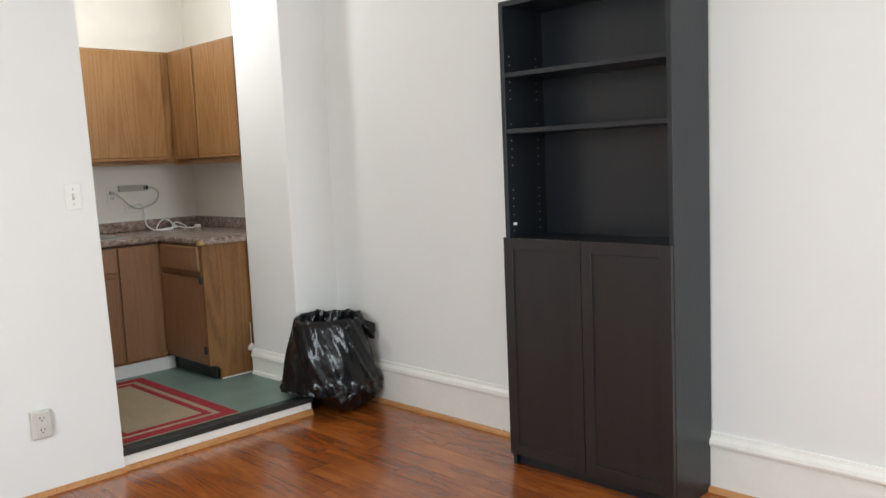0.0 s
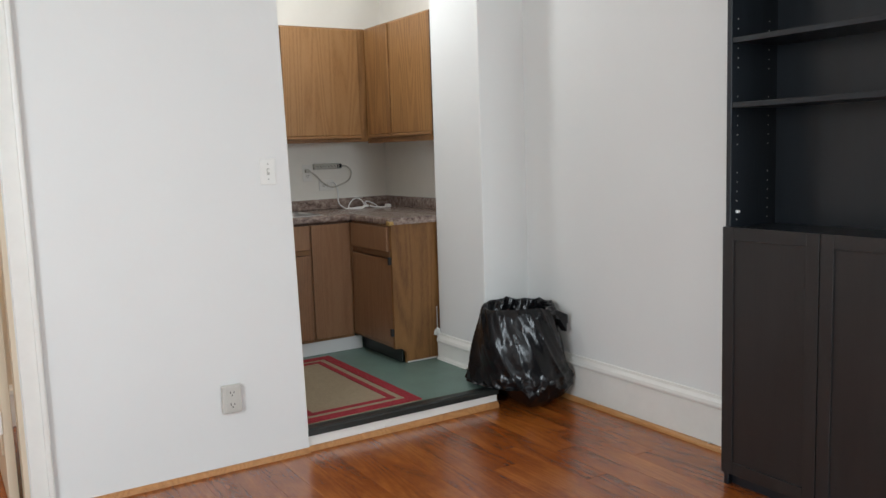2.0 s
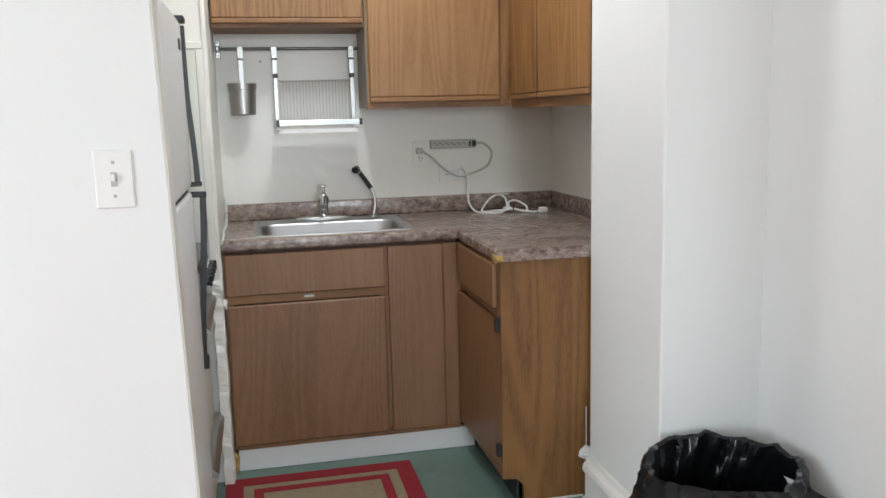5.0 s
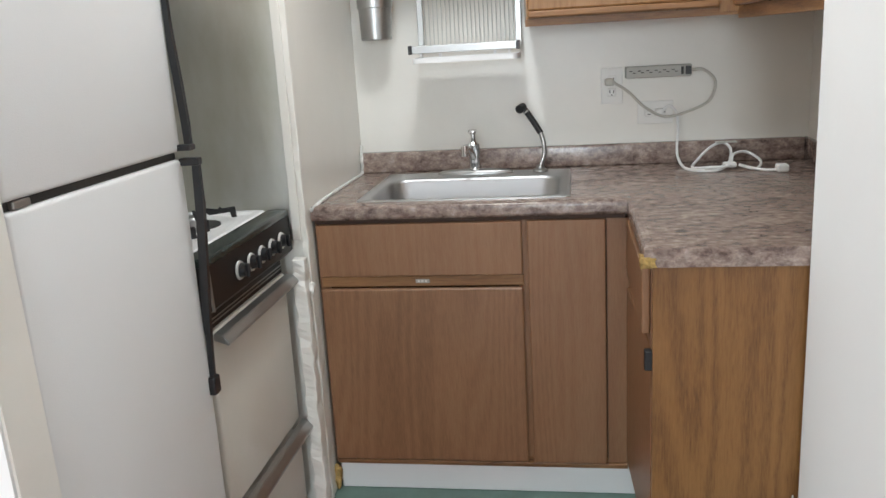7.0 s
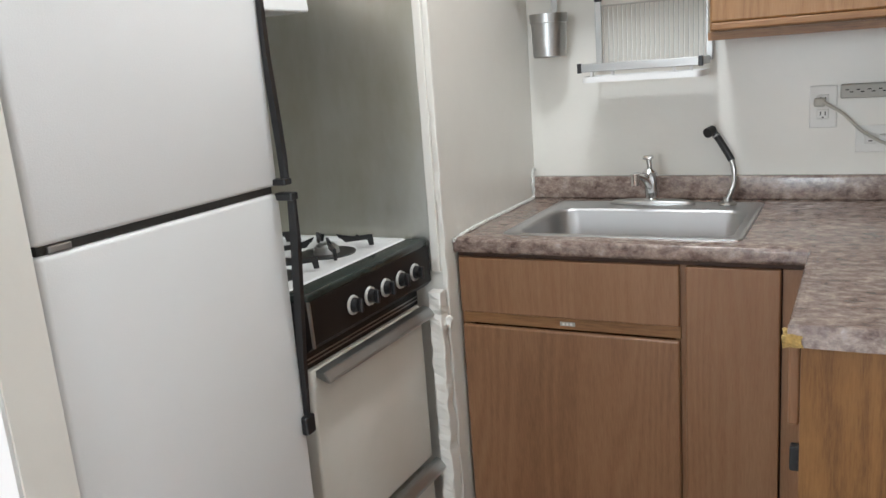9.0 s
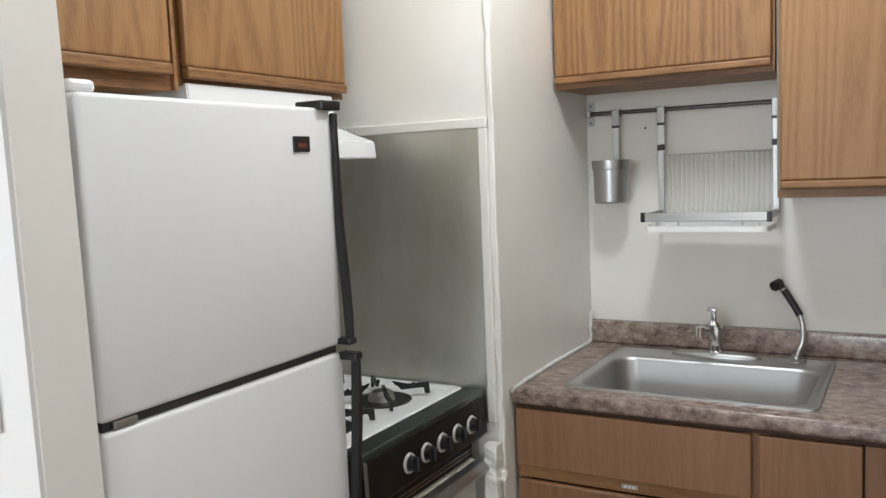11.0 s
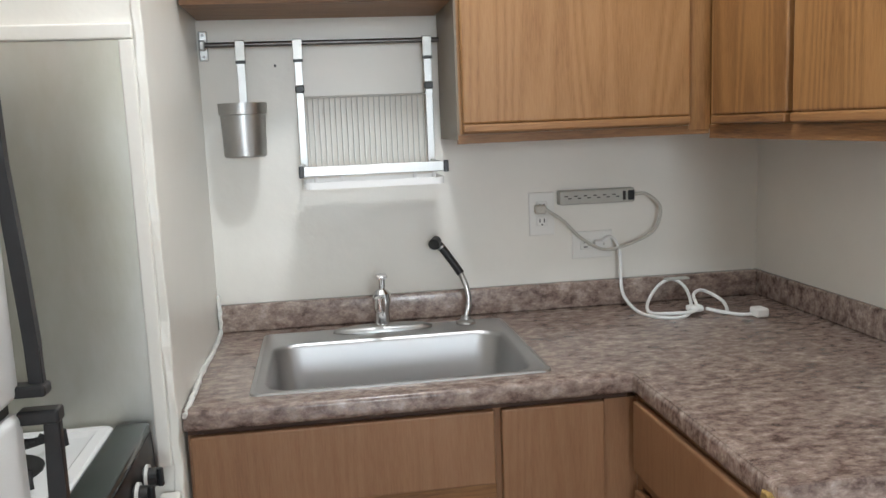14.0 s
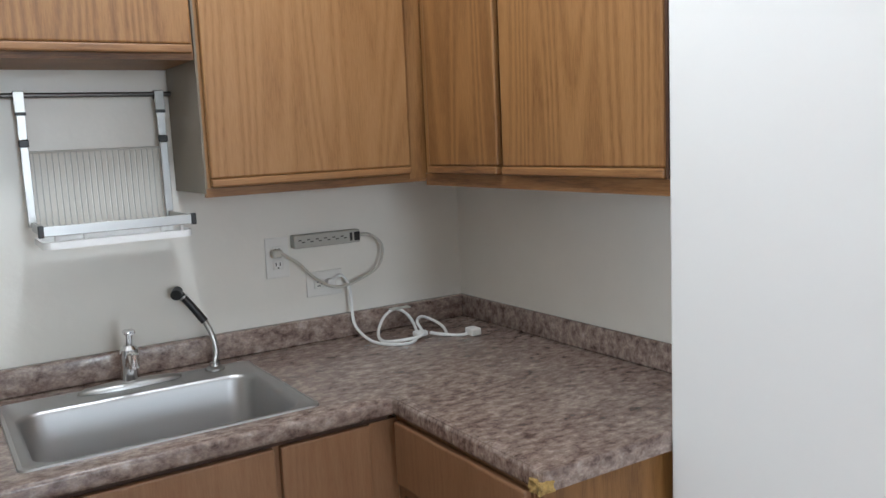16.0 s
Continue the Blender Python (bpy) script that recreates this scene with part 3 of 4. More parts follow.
def trash_bag():
    cx, cy = 1.235, -1.885
    n = 128
    loops = []
    key = [(0.010, 0.13), (0.004, 0.175), (0.014, 0.205), (0.05, 0.246), (0.10, 0.272), (0.15, 0.276), (0.20, 0.264), (0.27, 0.252), (0.35, 0.240), (0.42, 0.225), (0.48, 0.213), (0.515, 0.205), (0.53, 0.192),
           (0.525, 0.180), (0.505, 0.174), (0.45, 0.165), (0.36, 0.15)]
    prof = []
    for (za, ra), (zb, rb) in zip(key, key[1:]):
        n_in = max(1, round(abs(zb - za) / 0.014))
        prof += [(za + (zb - za) * q / n_in, ra + (rb - ra) * q / n_in) for q in range(n_in)]
    prof.append(key[-1])
    def ridge(v):
        return max(0.0, 1 - 2.6 * abs(noise.noise(v))) ** 2

    for j, (z, r) in enumerate(prof):
        lp = []
        low = max(0.0, 1 - abs(z - 0.12) / 0.11)
        rim = max(0.0, 1 - abs(z - 0.5) / 0.09)
        for k in range(n):
            a = 6.28318 * k / n
            sw = a + z * 2.0
            c, q = math.cos(sw), math.sin(sw)
            folds = ridge(Vector((c * 2.6, q * 2.6, z * 1.3))) * 0.013 + ridge(Vector((c * 5.2 + 4, q * 5.2, z * 2.2))) * 0.006
            sag = noise.noise(Vector((c * 1.5, q * 1.5, z * 2.5 + 9))) * 0.028
            band = ridge(Vector((c * 2.2, q * 2.2 + 3, z * 15 + 1.5 * math.sin(2 * a)))) * 0.026 * low
            pinch = ridge(Vector((c * 7, q * 7 + 8, z * 6))) * 0.007 * rim
            fine = ridge(Vector((c * 8 + z * 9, q * 8, z * 16 - c * 5))) * 0.002
            rr = r - 0.012 + (folds + sag + band + pinch + fine) * (1.0 if z > 0.03 else 0.3)
            zz = z + (noise.noise(Vector((math.cos(a) * 2.5, math.sin(a) * 2.5, 3))) * 0.022 + noise.noise(Vector((math.cos(a) * 7, math.sin(a) * 7, 8))) * 0.008) * min(1, z * 2)
            if z < 0.2:
                over = min(1.0, max(0.0, (1.19 - cx - rr * math.cos(a)) / 0.12))
                zz = max(zz, (FK + 0.012) * over * over * (3 - 2 * over) + 0.2 * z)
            x = min(cx + rr * math.cos(a), RX - 0.045)
            y = min(cy + rr * math.sin(a), SY0 - 0.03)
            lp.append((x, y, max(zz, 0.003)))
        loops.append(lp)
    t = thing("trash_can", (cx, cy, 0), "waste bin lined with a crumpled black plastic bag in the corner", "trash can")
    part("bag", lofted(loops, True, True), M_BAG, t, "crumpled glossy black plastic bin liner", True)
    bm = bmesh.new()
    pts = [(1.37, -2.00, 0.51), (1.442, -2.055, 0.47), (1.462, -2.035, 0.415), (1.44, -2.05, 0.44), (1.43, -2.06, 0.38), (1.39, -2.055, 0.45)]
    vs = [bm.verts.new(p) for p in pts]
    bm.faces.new(vs)
    got = bmesh.ops.extrude_face_region(bm, geom=list(bm.faces))
    bmesh.ops.translate(bm, verts=[g for g in got["geom"] if isinstance(g, bmesh.types.BMVert)], vec=(-0.02, 0.025, 0.006))
    part("bag_flap", bm, M_BAG, t)


wall_switch()
living_outlet()
bookcase()
trash_bag()

# ---- kitchen ----
H = 0.978      # worktop surface
CF = -0.612    # face of the sink cabinet carcass


def door_front(name, x0, x1, y, z0, z1, material, parent, lip=0.0, axis="y", side=-1):
    """A flat cabinet front, faced towards -y (axis y) or -x (axis x), with eased edges; lip: a finger-pull strip along the foot."""
    e = 0.005

    def slab(a, b, p, q, c, d, bev, bm=None):
        if side > 0:
            p, q = 2 * y - q, 2 * y - p
        return box(a, b, p, q, c, d, bev, 2, bm) if axis == "y" else box(p, q, a, b, c, d, bev, 2, bm)
    d = part(name, slab(x0, x1, y - 0.019, y - 0.001, z0 + lip, z1, e), material, parent)
    if lip:
        part("finger_pull", slab(x0, x1, y - 0.023, y - 0.001, z0, z0 + lip - 0.001, 0.004), M_OAK_X if axis == "y" else M_OAK_Y, d, "oak strip along the foot of the door")
    return d


def sink_cabinet():
    t = thing("sink_cabinet", (0.44, -0.3, FK), "oak-laminate sink base cabinet with flat doors", "cabinet")
    bm = box(0.004, 0.03, CF, -0.02, 0.19, H - 0.04)
    part("side_panel", bm, M_OAK_B, t)
    part("bottom_rail", box(0.03, 0.865, CF, CF + 0.02, 0.19, 0.215), M_OAK_X, t)
    part("top_rail", box(0.03, 0.865, CF, CF + 0.02, H - 0.0505, H - 0.041), M_OAK_X, t)
    part("stile", box(0.575, 0.62, CF, CF + 0.02, 0.215, H - 0.0505), M_OAK_B, t)
    part("stile", box(0.8155, 0.8845, CF - 0.004, CF + 0.0195, 0.2035, H - 0.053), M_OAK_B, t)
    # Dark sheet and strip painted for shade in the gaps and under the worktop.
    part("shade_backing_panel", box(0.03, 0.865, CF + 0.0205, CF + 0.03, 0.19, H - 0.041), M_SHADOWGAP, t)
    part("worktop_gap_shade", box(0.004, 0.865, CF - 0.002, CF + 0.004, H - 0.052, H - 0.0405), M_SHADOWGAP, t)
    part("middle_rail", box(0.012, 0.59, CF - 0.008, CF, 0.742, 0.772, 0.002), M_OAK_X, t)
    part("false_drawer", box(0.010, 0.588, CF - 0.019, CF - 0.001, 0.774, 0.926, 0.004), M_OAK_B, t)
    part("door", box(0.010, 0.588, CF - 0.019, CF - 0.001, 0.205, 0.738, 0.006, 3), M_OAK_B, t)
    part("door", box(0.602, 0.812, CF - 0.019, CF - 0.001, 0.205, 0.926, 0.004), M_OAK_B, t)
    part("rail", box(0.010, 0.87, CF - 0.014, CF - 0.001, 0.188, 0.203, 0.003), M_OAK_X, t)
    bm = box(0.285, 0.325, CF - 0.0105, CF - 0.0075, 0.752, 0.763, 0.001)
    part("maker_plate", bm, M_GREYPL, t, "small metal plate with unreadable raised marks")
    for k in range(3):
        part("raised_mark", box(0.292 + k * 0.010, 0.298 + k * 0.010, CF - 0.0115, CF - 0.0100, 0.7545, 0.7605), M_PLATE, t)
    bm = bmesh.new()
    bmesh.ops.create_icosphere(bm, subdivisions=3, radius=0.02)
    for v in bm.verts:
        v.co = Vector((v.co.x * 0.7, v.co.y * 0.7, v.co.z * 1.9)) + noise.noise_vector(v.co * 60) * 0.01 + Vector((0.003, CF - 0.012, FK + 0.042))
    part("insulation_scrap", bm, M_CHIP, t, "yellow scrap of foam at the corner", True)
    part("toe_board", box(0.015, 0.93, CF + 0.0, CF + 0.018, FK + 0.001, 0.186, 0.003), M_WHITE, t, "white painted toe board")


PX, PY = 0.885, -1.140   # peninsula face and end


def peninsula_cabinet():
    t = thing("corner_cabinet", (1.2, -0.85, FK), "oak-laminate base cabinet with a drawer and an ajar door", "cabinet")
    bm = box(PX + 0.02, RX - 0.01, PY + 0.02, CF - 0.005, 0.2, H - 0.042)
    part("carcass", bm, M_OAK_B, t)
    bm = box(PX, PX + 0.02, PY + 0.02, PY + 0.035, 0.2, H - 0.042)
    box(PX, PX + 0.02, CF - 0.03, CF - 0.004, 0.2, H - 0.042, bm=bm)
    box(PX, PX + 0.02, PY + 0.035, CF - 0.03, H - 0.06, H - 0.042, bm=bm)
    box(PX, PX + 0.02, PY + 0.035, CF - 0.03, 0.745, 0.775, bm=bm)
    box(PX, PX + 0.02, PY + 0.035, CF - 0.03, 0.2, 0.225, bm=bm)
    part("face_frame", bm, M_OAK_B, t)
    out = [(PX + 0.002, H - 0.041), (RX - 0.012, H - 0.041), (RX - 0.012, FK + 0.001), (PX + 0.075, FK + 0.001), (PX + 0.075, 0.165), (PX + 0.05, 0.19), (PX + 0.002, 0.195)]
    part("end_panel", prism(out, "y", PY, PY + 0.019), M_OAK_END, t, "oak-veneer end panel with bold arched grain")
    part("drawer_front", box(PX - 0.019, PX - 0.001, PY + 0.025, CF - 0.028, 0.778, 0.925, 0.004), M_OAK_B, t)
    bm = box(PX - 0.019, PX - 0.001, PY + 0.03, CF - 0.028, 0.222, 0.740, 0.004)
    bmesh.ops.rotate(bm, verts=bm.verts, cent=(PX - 0.001, CF - 0.028, 0.48), matrix=Matrix.Rotation(radians(3.0), 3, "Z") @ Matrix.Rotation(radians(0.8), 3, "X"))
    part("door", bm, M_OAK_B, t, "oak door standing slightly ajar")
    for z in (0.70, 0.27):
        part("hinge", box(PX - 0.014, PX + 0.006, PY + 0.008, PY + 0.03, z, z + 0.045, 0.003), M_IRON, t, "dark metal cabinet hinge")
    part("cove_base", box(PX + 0.055, PX + 0.066, PY + 0.022, CF - 0.005, FK + 0.001, 0.185, 0.003), M_RUBBER, t, "black rubber toe strip")
    bm = box(SX - 0.003, SX + 0.001, PY - 0.005, PY - 0.0008, FK + 0.001, 0.42, 0.001)
    bmesh.ops.subdivide_edges(bm, edges=[e for e in bm.edges if abs(e.verts[0].co.z - e.verts[1].co.z) > 0.5], cuts=70)
    for v in bm.verts:
        v.co += Vector((noise.noise(v.co * 45), noise.noise(v.co * 37 + Vector((4, 0, 0))), 0)) * 0.0045
    part("caulk_line", bm, M_CAULK, t, "ragged white caulk along the wall")
    bm = bmesh.new()
    bmesh.ops.create_icosphere(bm, subdivisions=3, radius=0.02)
    for v in bm.verts:
        v.co = v.co + noise.noise_vector(v.co * 70) * 0.012 + Vector((SX - 0.012, PY - 0.012, 0.262))
    part("caulk_blob", bm, M_CAULK, t, "", True)
    part("caulk_line", box(PX + 0.08, RX - 0.32, PY - 0.006, PY - 0.0005, FK + 0.001, FK + 0.009, 0.002), M_CAULK, t)


SINK = (0.117, 0.723, -0.580, -0.092)


def worktop():
    t = thing("worktop", (0.7, -0.35, H - 0.04), "worn stone-look brown laminate worktop with a raised back edge", "worktop")
    xs = [0.002, SINK[0] + 0.02, SINK[1] - 0.02, 0.867, 1.484]
    ys = [-0.004, SINK[3] - 0.02, SINK[2] + 0.02, -0.637, PY - 0.024]
    bm = bmesh.new()
    vs = {(i, j): bm.verts.new((xs[i], ys[j], H)) for i in range(5) for j in range(5)}
    for i in range(4):
        for j in range(4):
            if (i, j) == (1, 1) or (j == 3 and i < 3):
                continue
            bm.faces.new((vs[i, j], vs[i + 1, j], vs[i + 1, j + 1], vs[i, j + 1]))
    bmesh.ops.delete(bm, geom=[v for v in bm.verts if not v.link_faces], context="VERTS")
    got = bmesh.ops.extrude_face_region(bm, geom=list(bm.faces))
    down = [g for g in got["geom"] if isinstance(g, bmesh.types.BMVert)]
    bmesh.ops.translate(bm, verts=down, vec=(0, 0, -0.04))
    edges = []
    for e in bm.edges:
        a, b = e.verts[0].co, e.verts[1].co
        if a.z == b.z and ((a.y < -0.63 and b.y < -0.63 and a.x < 0.88 and b.x < 0.88)):
            edges.append(e)
    bmesh.ops.bevel(bm, geom=edges, offset=0.010, segments=4, affect="EDGES", profile=0.5)
    part("top", bm, M_LAM, t, "", True)
    bm = box(0.003, 1.466, -0.036, -0.004, H + 0.0005, 1.048, 0.006, 3)
    part("back_edge", bm, M_LAM, t, "", True)
    part("side_back_edge", box(1.466, 1.482, PY - 0.02, -0.006, H + 0.0005, 1.048, 0.005, 3), M_LAM, t, "", True)
    # bare ends of the front edging, one of them broken
    part("end_edging", box(0.868, SX - 0.004, PY - 0.0265, PY - 0.0235, H - 0.039, H - 0.001), M_LAM, t)
    bm = box(0.860, 0.890, PY - 0.030, PY + 0.004, H - 0.041, H - 0.017)
    bmesh.ops.subdivide_edges(bm, edges=list(bm.edges), cuts=3, use_grid_fill=True)
    for v in bm.verts:
        v.co += noise.noise_vector(v.co * 90) * 0.006
    part("broken_corner", bm, M_CHIP, t, "broken corner showing yellow particleboard")
    for k in range(3):
        part("edge_bead", rod((0.30 + k * 0.04, -0.608 - k * 0.009, H - 0.0006 - k * k * 0.0002), (0.855, -0.608 - k * 0.009, H - 0.0006 - k * k * 0.0002), 0.0016, n=8), M_LAM, t)
    for k in range(3):
        part("edge_bead", rod((0.8725 + k * 0.009, -0.635, H - 0.0007), (0.8725 + k * 0.009, PY + 0.004, H - 0.0007), 0.0016, n=8), M_LAM, t)
    bm = tube([(0.006, -0.64, H - 0.006), (0.010, -0.55, H + 0.004), (0.006, -0.4, H + 0.002), (0.009, -0.2, H + 0.004), (0.006, -0.045, H + 0.003), (0.008, -0.040, H + 0.04), (0.007, -0.034, H + 0.085), (0.005, -0.016, H + 0.092)], 0.0055)
    for v in bm.verts:
        v.co += noise.noise_vector(v.co * 60) * 0.003
    part("caulk_bead", bm, M_CAULK, t, "lumpy white caulk bead")


def kitchen_sink():
    x0, x1, y0, y1 = SINK
    t = thing("sink", (0.42, -0.34, H - 0.17), "single-bowl stainless steel drop-in sink", "sink")

    def lp(a, b, c, d, r, z):
        return [(p[0], p[1], z) for p in round_rect(a, b, c, d, r)]
    bx0, bx1, by0, by1 = x0 + 0.03, x1 - 0.03, y0 + 0.028, y1 - 0.098
    loops = [lp(x0, x1, y0, y1, 0.02, H + 0.0005), lp(x0 + 0.002, x1 - 0.002, y0 + 0.002, y1 - 0.002, 0.02, H + 0.004), lp(x0 + 0.010, x1 - 0.010, y0 + 0.010, y1 - 0.010, 0.02, H + 0.005),
             lp(x0 + 0.014, x1 - 0.014, y0 + 0.014, y1 - 0.014, 0.02, H + 0.002), lp(bx0 - 0.006, bx1 + 0.006, by0 - 0.006, by1 + 0.006, 0.062, H + 0.001), lp(bx0, bx1, by0, by1, 0.058, H - 0.003),
             lp(bx0 + 0.004, bx1 - 0.004, by0 + 0.004, by1 - 0.004, 0.056, H - 0.012), lp(bx0 + 0.016, bx1 - 0.016, by0 + 0.014, by1 - 0.014, 0.06, H - 0.12), lp(bx0 + 0.024, bx1 - 0.024, by0 + 0.022, by1 - 0.022, 0.06, H - 0.148),
             lp(bx0 + 0.05, bx1 - 0.05, by0 + 0.045, by1 - 0.045, 0.05, H - 0.162), lp(0.40, 0.44, -0.40, -0.36, 0.019, H - 0.166)]
    part("basin", lofted(loops), M_SINK, t, "", True)
    part("drain", rod((0.42, -0.38, H - 0.168), (0.42, -0.38, H - 0.162), 0.04, n=24), M_CHROME, t, "", True)


def tap():
    cx, cy = 0.412, -0.124
    t = thing("faucet", (cx, cy, H), "short chrome single-lever kitchen faucet", "faucet")
    loops = []
    for z, k in ((H + 0.003, 1.0), (H + 0.010, 0.97), (H + 0.015, 0.86), (H + 0.018, 0.62), (H + 0.020, 0.3)):
        loops.append([(cx + 0.125 * k * math.cos(a) * (1 - 0.12 * math.sin(a) ** 2), cy - 0.006 + 0.026 * k * math.sin(a), z) for a in [6.2832 * i / 32 for i in range(32)]])
    part("base_plate", lofted(loops, True), M_STEEL, t, "", True)
    ring = [6.2832 * i / 20 for i in range(20)]
    part("body", lofted([[(cx + r * math.cos(a), cy - d + r * math.sin(a), z) for a in ring] for z, r, d in ((H + 0.012, 0.023, 0), (H + 0.025, 0.020, 0), (H + 0.055, 0.019, 0.008), (H + 0.082, 0.023, 0.018), (H + 0.10, 0.021, 0.024), (H + 0.110, 0.012, 0.027))]), M_CHROME, t, "", True)
    part("spout", tube([(cx - 0.001, cy - 0.012, H + 0.052), (cx - 0.006, cy - 0.06, H + 0.085), (cx - 0.012, cy - 0.115, H + 0.103), (cx - 0.014, cy - 0.135, H + 0.102)], 0.0105, 12), M_CHROME, t, "", True)
    part("aerator", rod((cx - 0.014, cy - 0.138, H + 0.079), (cx - 0.014, cy - 0.138, H + 0.112), 0.0125, n=16), M_CHROME, t, "", True)
    part("lever", tube([(cx, cy - 0.025, H + 0.105), (cx + 0.001, cy - 0.031, H + 0.125), (cx, cy - 0.038, H + 0.142)], 0.0075, 10), M_CHROME, t, "", True)
    part("lever_tip", box(cx - 0.014, cx + 0.014, cy - 0.054, cy - 0.026, H + 0.139, H + 0.151, 0.005), M_CHROME, t, "", True)


def sprayer():
    x, y = 0.625, -0.122
    t = thing("sink_sprayer", (x, y, H), "pull-out sink sprayer with a black head on a curved metal hose", "sprayer")
    ring = [6.2832 * i / 18 for i in range(18)]
    part("collar", lofted([[(x + r * math.cos(a), y + r * math.sin(a), z) for a in ring] for z, r in ((H + 0.003, 0.026), (H + 0.008, 0.024), (H + 0.013, 0.014), (H + 0.022, 0.012))], True), M_STEEL, t, "", True)
    hose = [(x, y, H + 0.015), (x + 0.012, y + 0.020, H + 0.05), (x + 0.012, y + 0.045, H + 0.085), (x + 0.001, y + 0.066, H + 0.122)]
    part("hose", tube(hose, 0.007, 10), M_STEEL, t, "ribbed metal hose", True)
    line = smooth_line(hose, 14)
    bm = bmesh.new()
    for a, b in zip(line[4:-1:2], line[5::2]):
        rod(a, a + (b - a) * 0.5, 0.0078, bm, 10)
    part("hose_ribs", bm, M_STEEL, t)
    part("grip", tube([(x + 0.002, y + 0.065, H + 0.119), (x - 0.014, y + 0.075, H + 0.145), (x - 0.034, y + 0.083, H + 0.175), (x - 0.052, y + 0.090, H + 0.199)], 0.0102, 12), M_BLACK, t, "", True)
    part("grip_collar", rod((x - 0.042, y + 0.086, H + 0.186), (x - 0.045, y + 0.087, H + 0.190), 0.0118, n=18), M_STEEL, t)
    part("spray_head", rod((x - 0.055, y + 0.092, H + 0.206), (x - 0.066, y + 0.068, H + 0.199), 0.0135, n=18, r2=0.0148), M_BLACK, t, "", True)


UF = -0.268    # face of the wall cabinets


def wall_cabinet_a():
    t = thing("wall_cabinet", (0.3, -0.14, 1.724), "short oak-laminate wall cabinet above the sink", "cabinet", "kitchen wall cabinets")
    part("carcass", box(0.004, 0.592, UF, -0.004, 1.768, 2.19), M_OAK, t)
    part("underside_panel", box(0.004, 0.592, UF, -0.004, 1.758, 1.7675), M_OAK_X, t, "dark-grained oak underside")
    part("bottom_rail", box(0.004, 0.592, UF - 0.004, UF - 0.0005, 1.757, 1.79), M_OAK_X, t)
    door_front("door", 0.008, 0.586, UF - 0.004, 1.771, 2.18, M_OAK, t, 0.02)


def wall_cabinet_b():
    t = thing("wall_cabinet", (0.9, -0.14, 1.445), "tall oak-laminate wall cabinet with a flat door", "cabinet", "kitchen wall cabinets")
    part("carcass", box(0.601, 1.475, UF, -0.004, 1.458, 2.19), M_OAK, t)
    part("side_panel", box(0.596, 0.601, UF + 0.001, -0.004, 1.446, 2.19), M_CABSIDE, t, "grey-brown worn side panel")
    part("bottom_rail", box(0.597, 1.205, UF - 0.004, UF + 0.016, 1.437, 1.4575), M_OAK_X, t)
    part("stile", box(1.152, 1.206, UF - 0.006, UF - 0.0005, 1.446, 2.19, 0.001), M_OAK, t)
    door_front("door", 0.606, 1.149, UF - 0.004, 1.461, 2.18, M_OAK, t, 0.02)


CX = 1.208


def wall_cabinet_c():
    t = thing("wall_cabinet", (1.35, -0.7, 1.445), "oak-laminate wall cabinet with two flat doors on the side wall", "cabinet", "kitchen wall cabinets")
    part("carcass", box(CX, RX - 0.008, SY1 + 0.003, UF - 0.008, 1.458, 2.19), M_OAK, t)
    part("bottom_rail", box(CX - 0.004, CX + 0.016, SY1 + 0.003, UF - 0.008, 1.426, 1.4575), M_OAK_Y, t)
    door_front("door", -0.632, UF - 0.055, CX - 0.003, 1.460, 2.18, M_OAK, t, 0.02, "x")
    door_front("door", SY1 + 0.012, -0.652, CX - 0.003, 1.460, 2.18, M_OAK, t, 0.02, "x")
    # Dark strips stand in for the shade beside the doors.
    part("door_gap_shade", box(CX - 0.002, CX - 0.0002, -0.651, -0.633, 1.459, 2.18), M_SHADOWGAP, t)
    part("end_gap_shade", box(CX - 0.022, CX - 0.004, SY1 + 0.002, SY1 + 0.008, 1.46, 2.18), M_SHADOWGAP, t)


sink_cabinet()
peninsula_cabinet()
worktop()
kitchen_sink()
tap()
sprayer()
wall_cabinet_a()
wall_cabinet_b()
wall_cabinet_c()


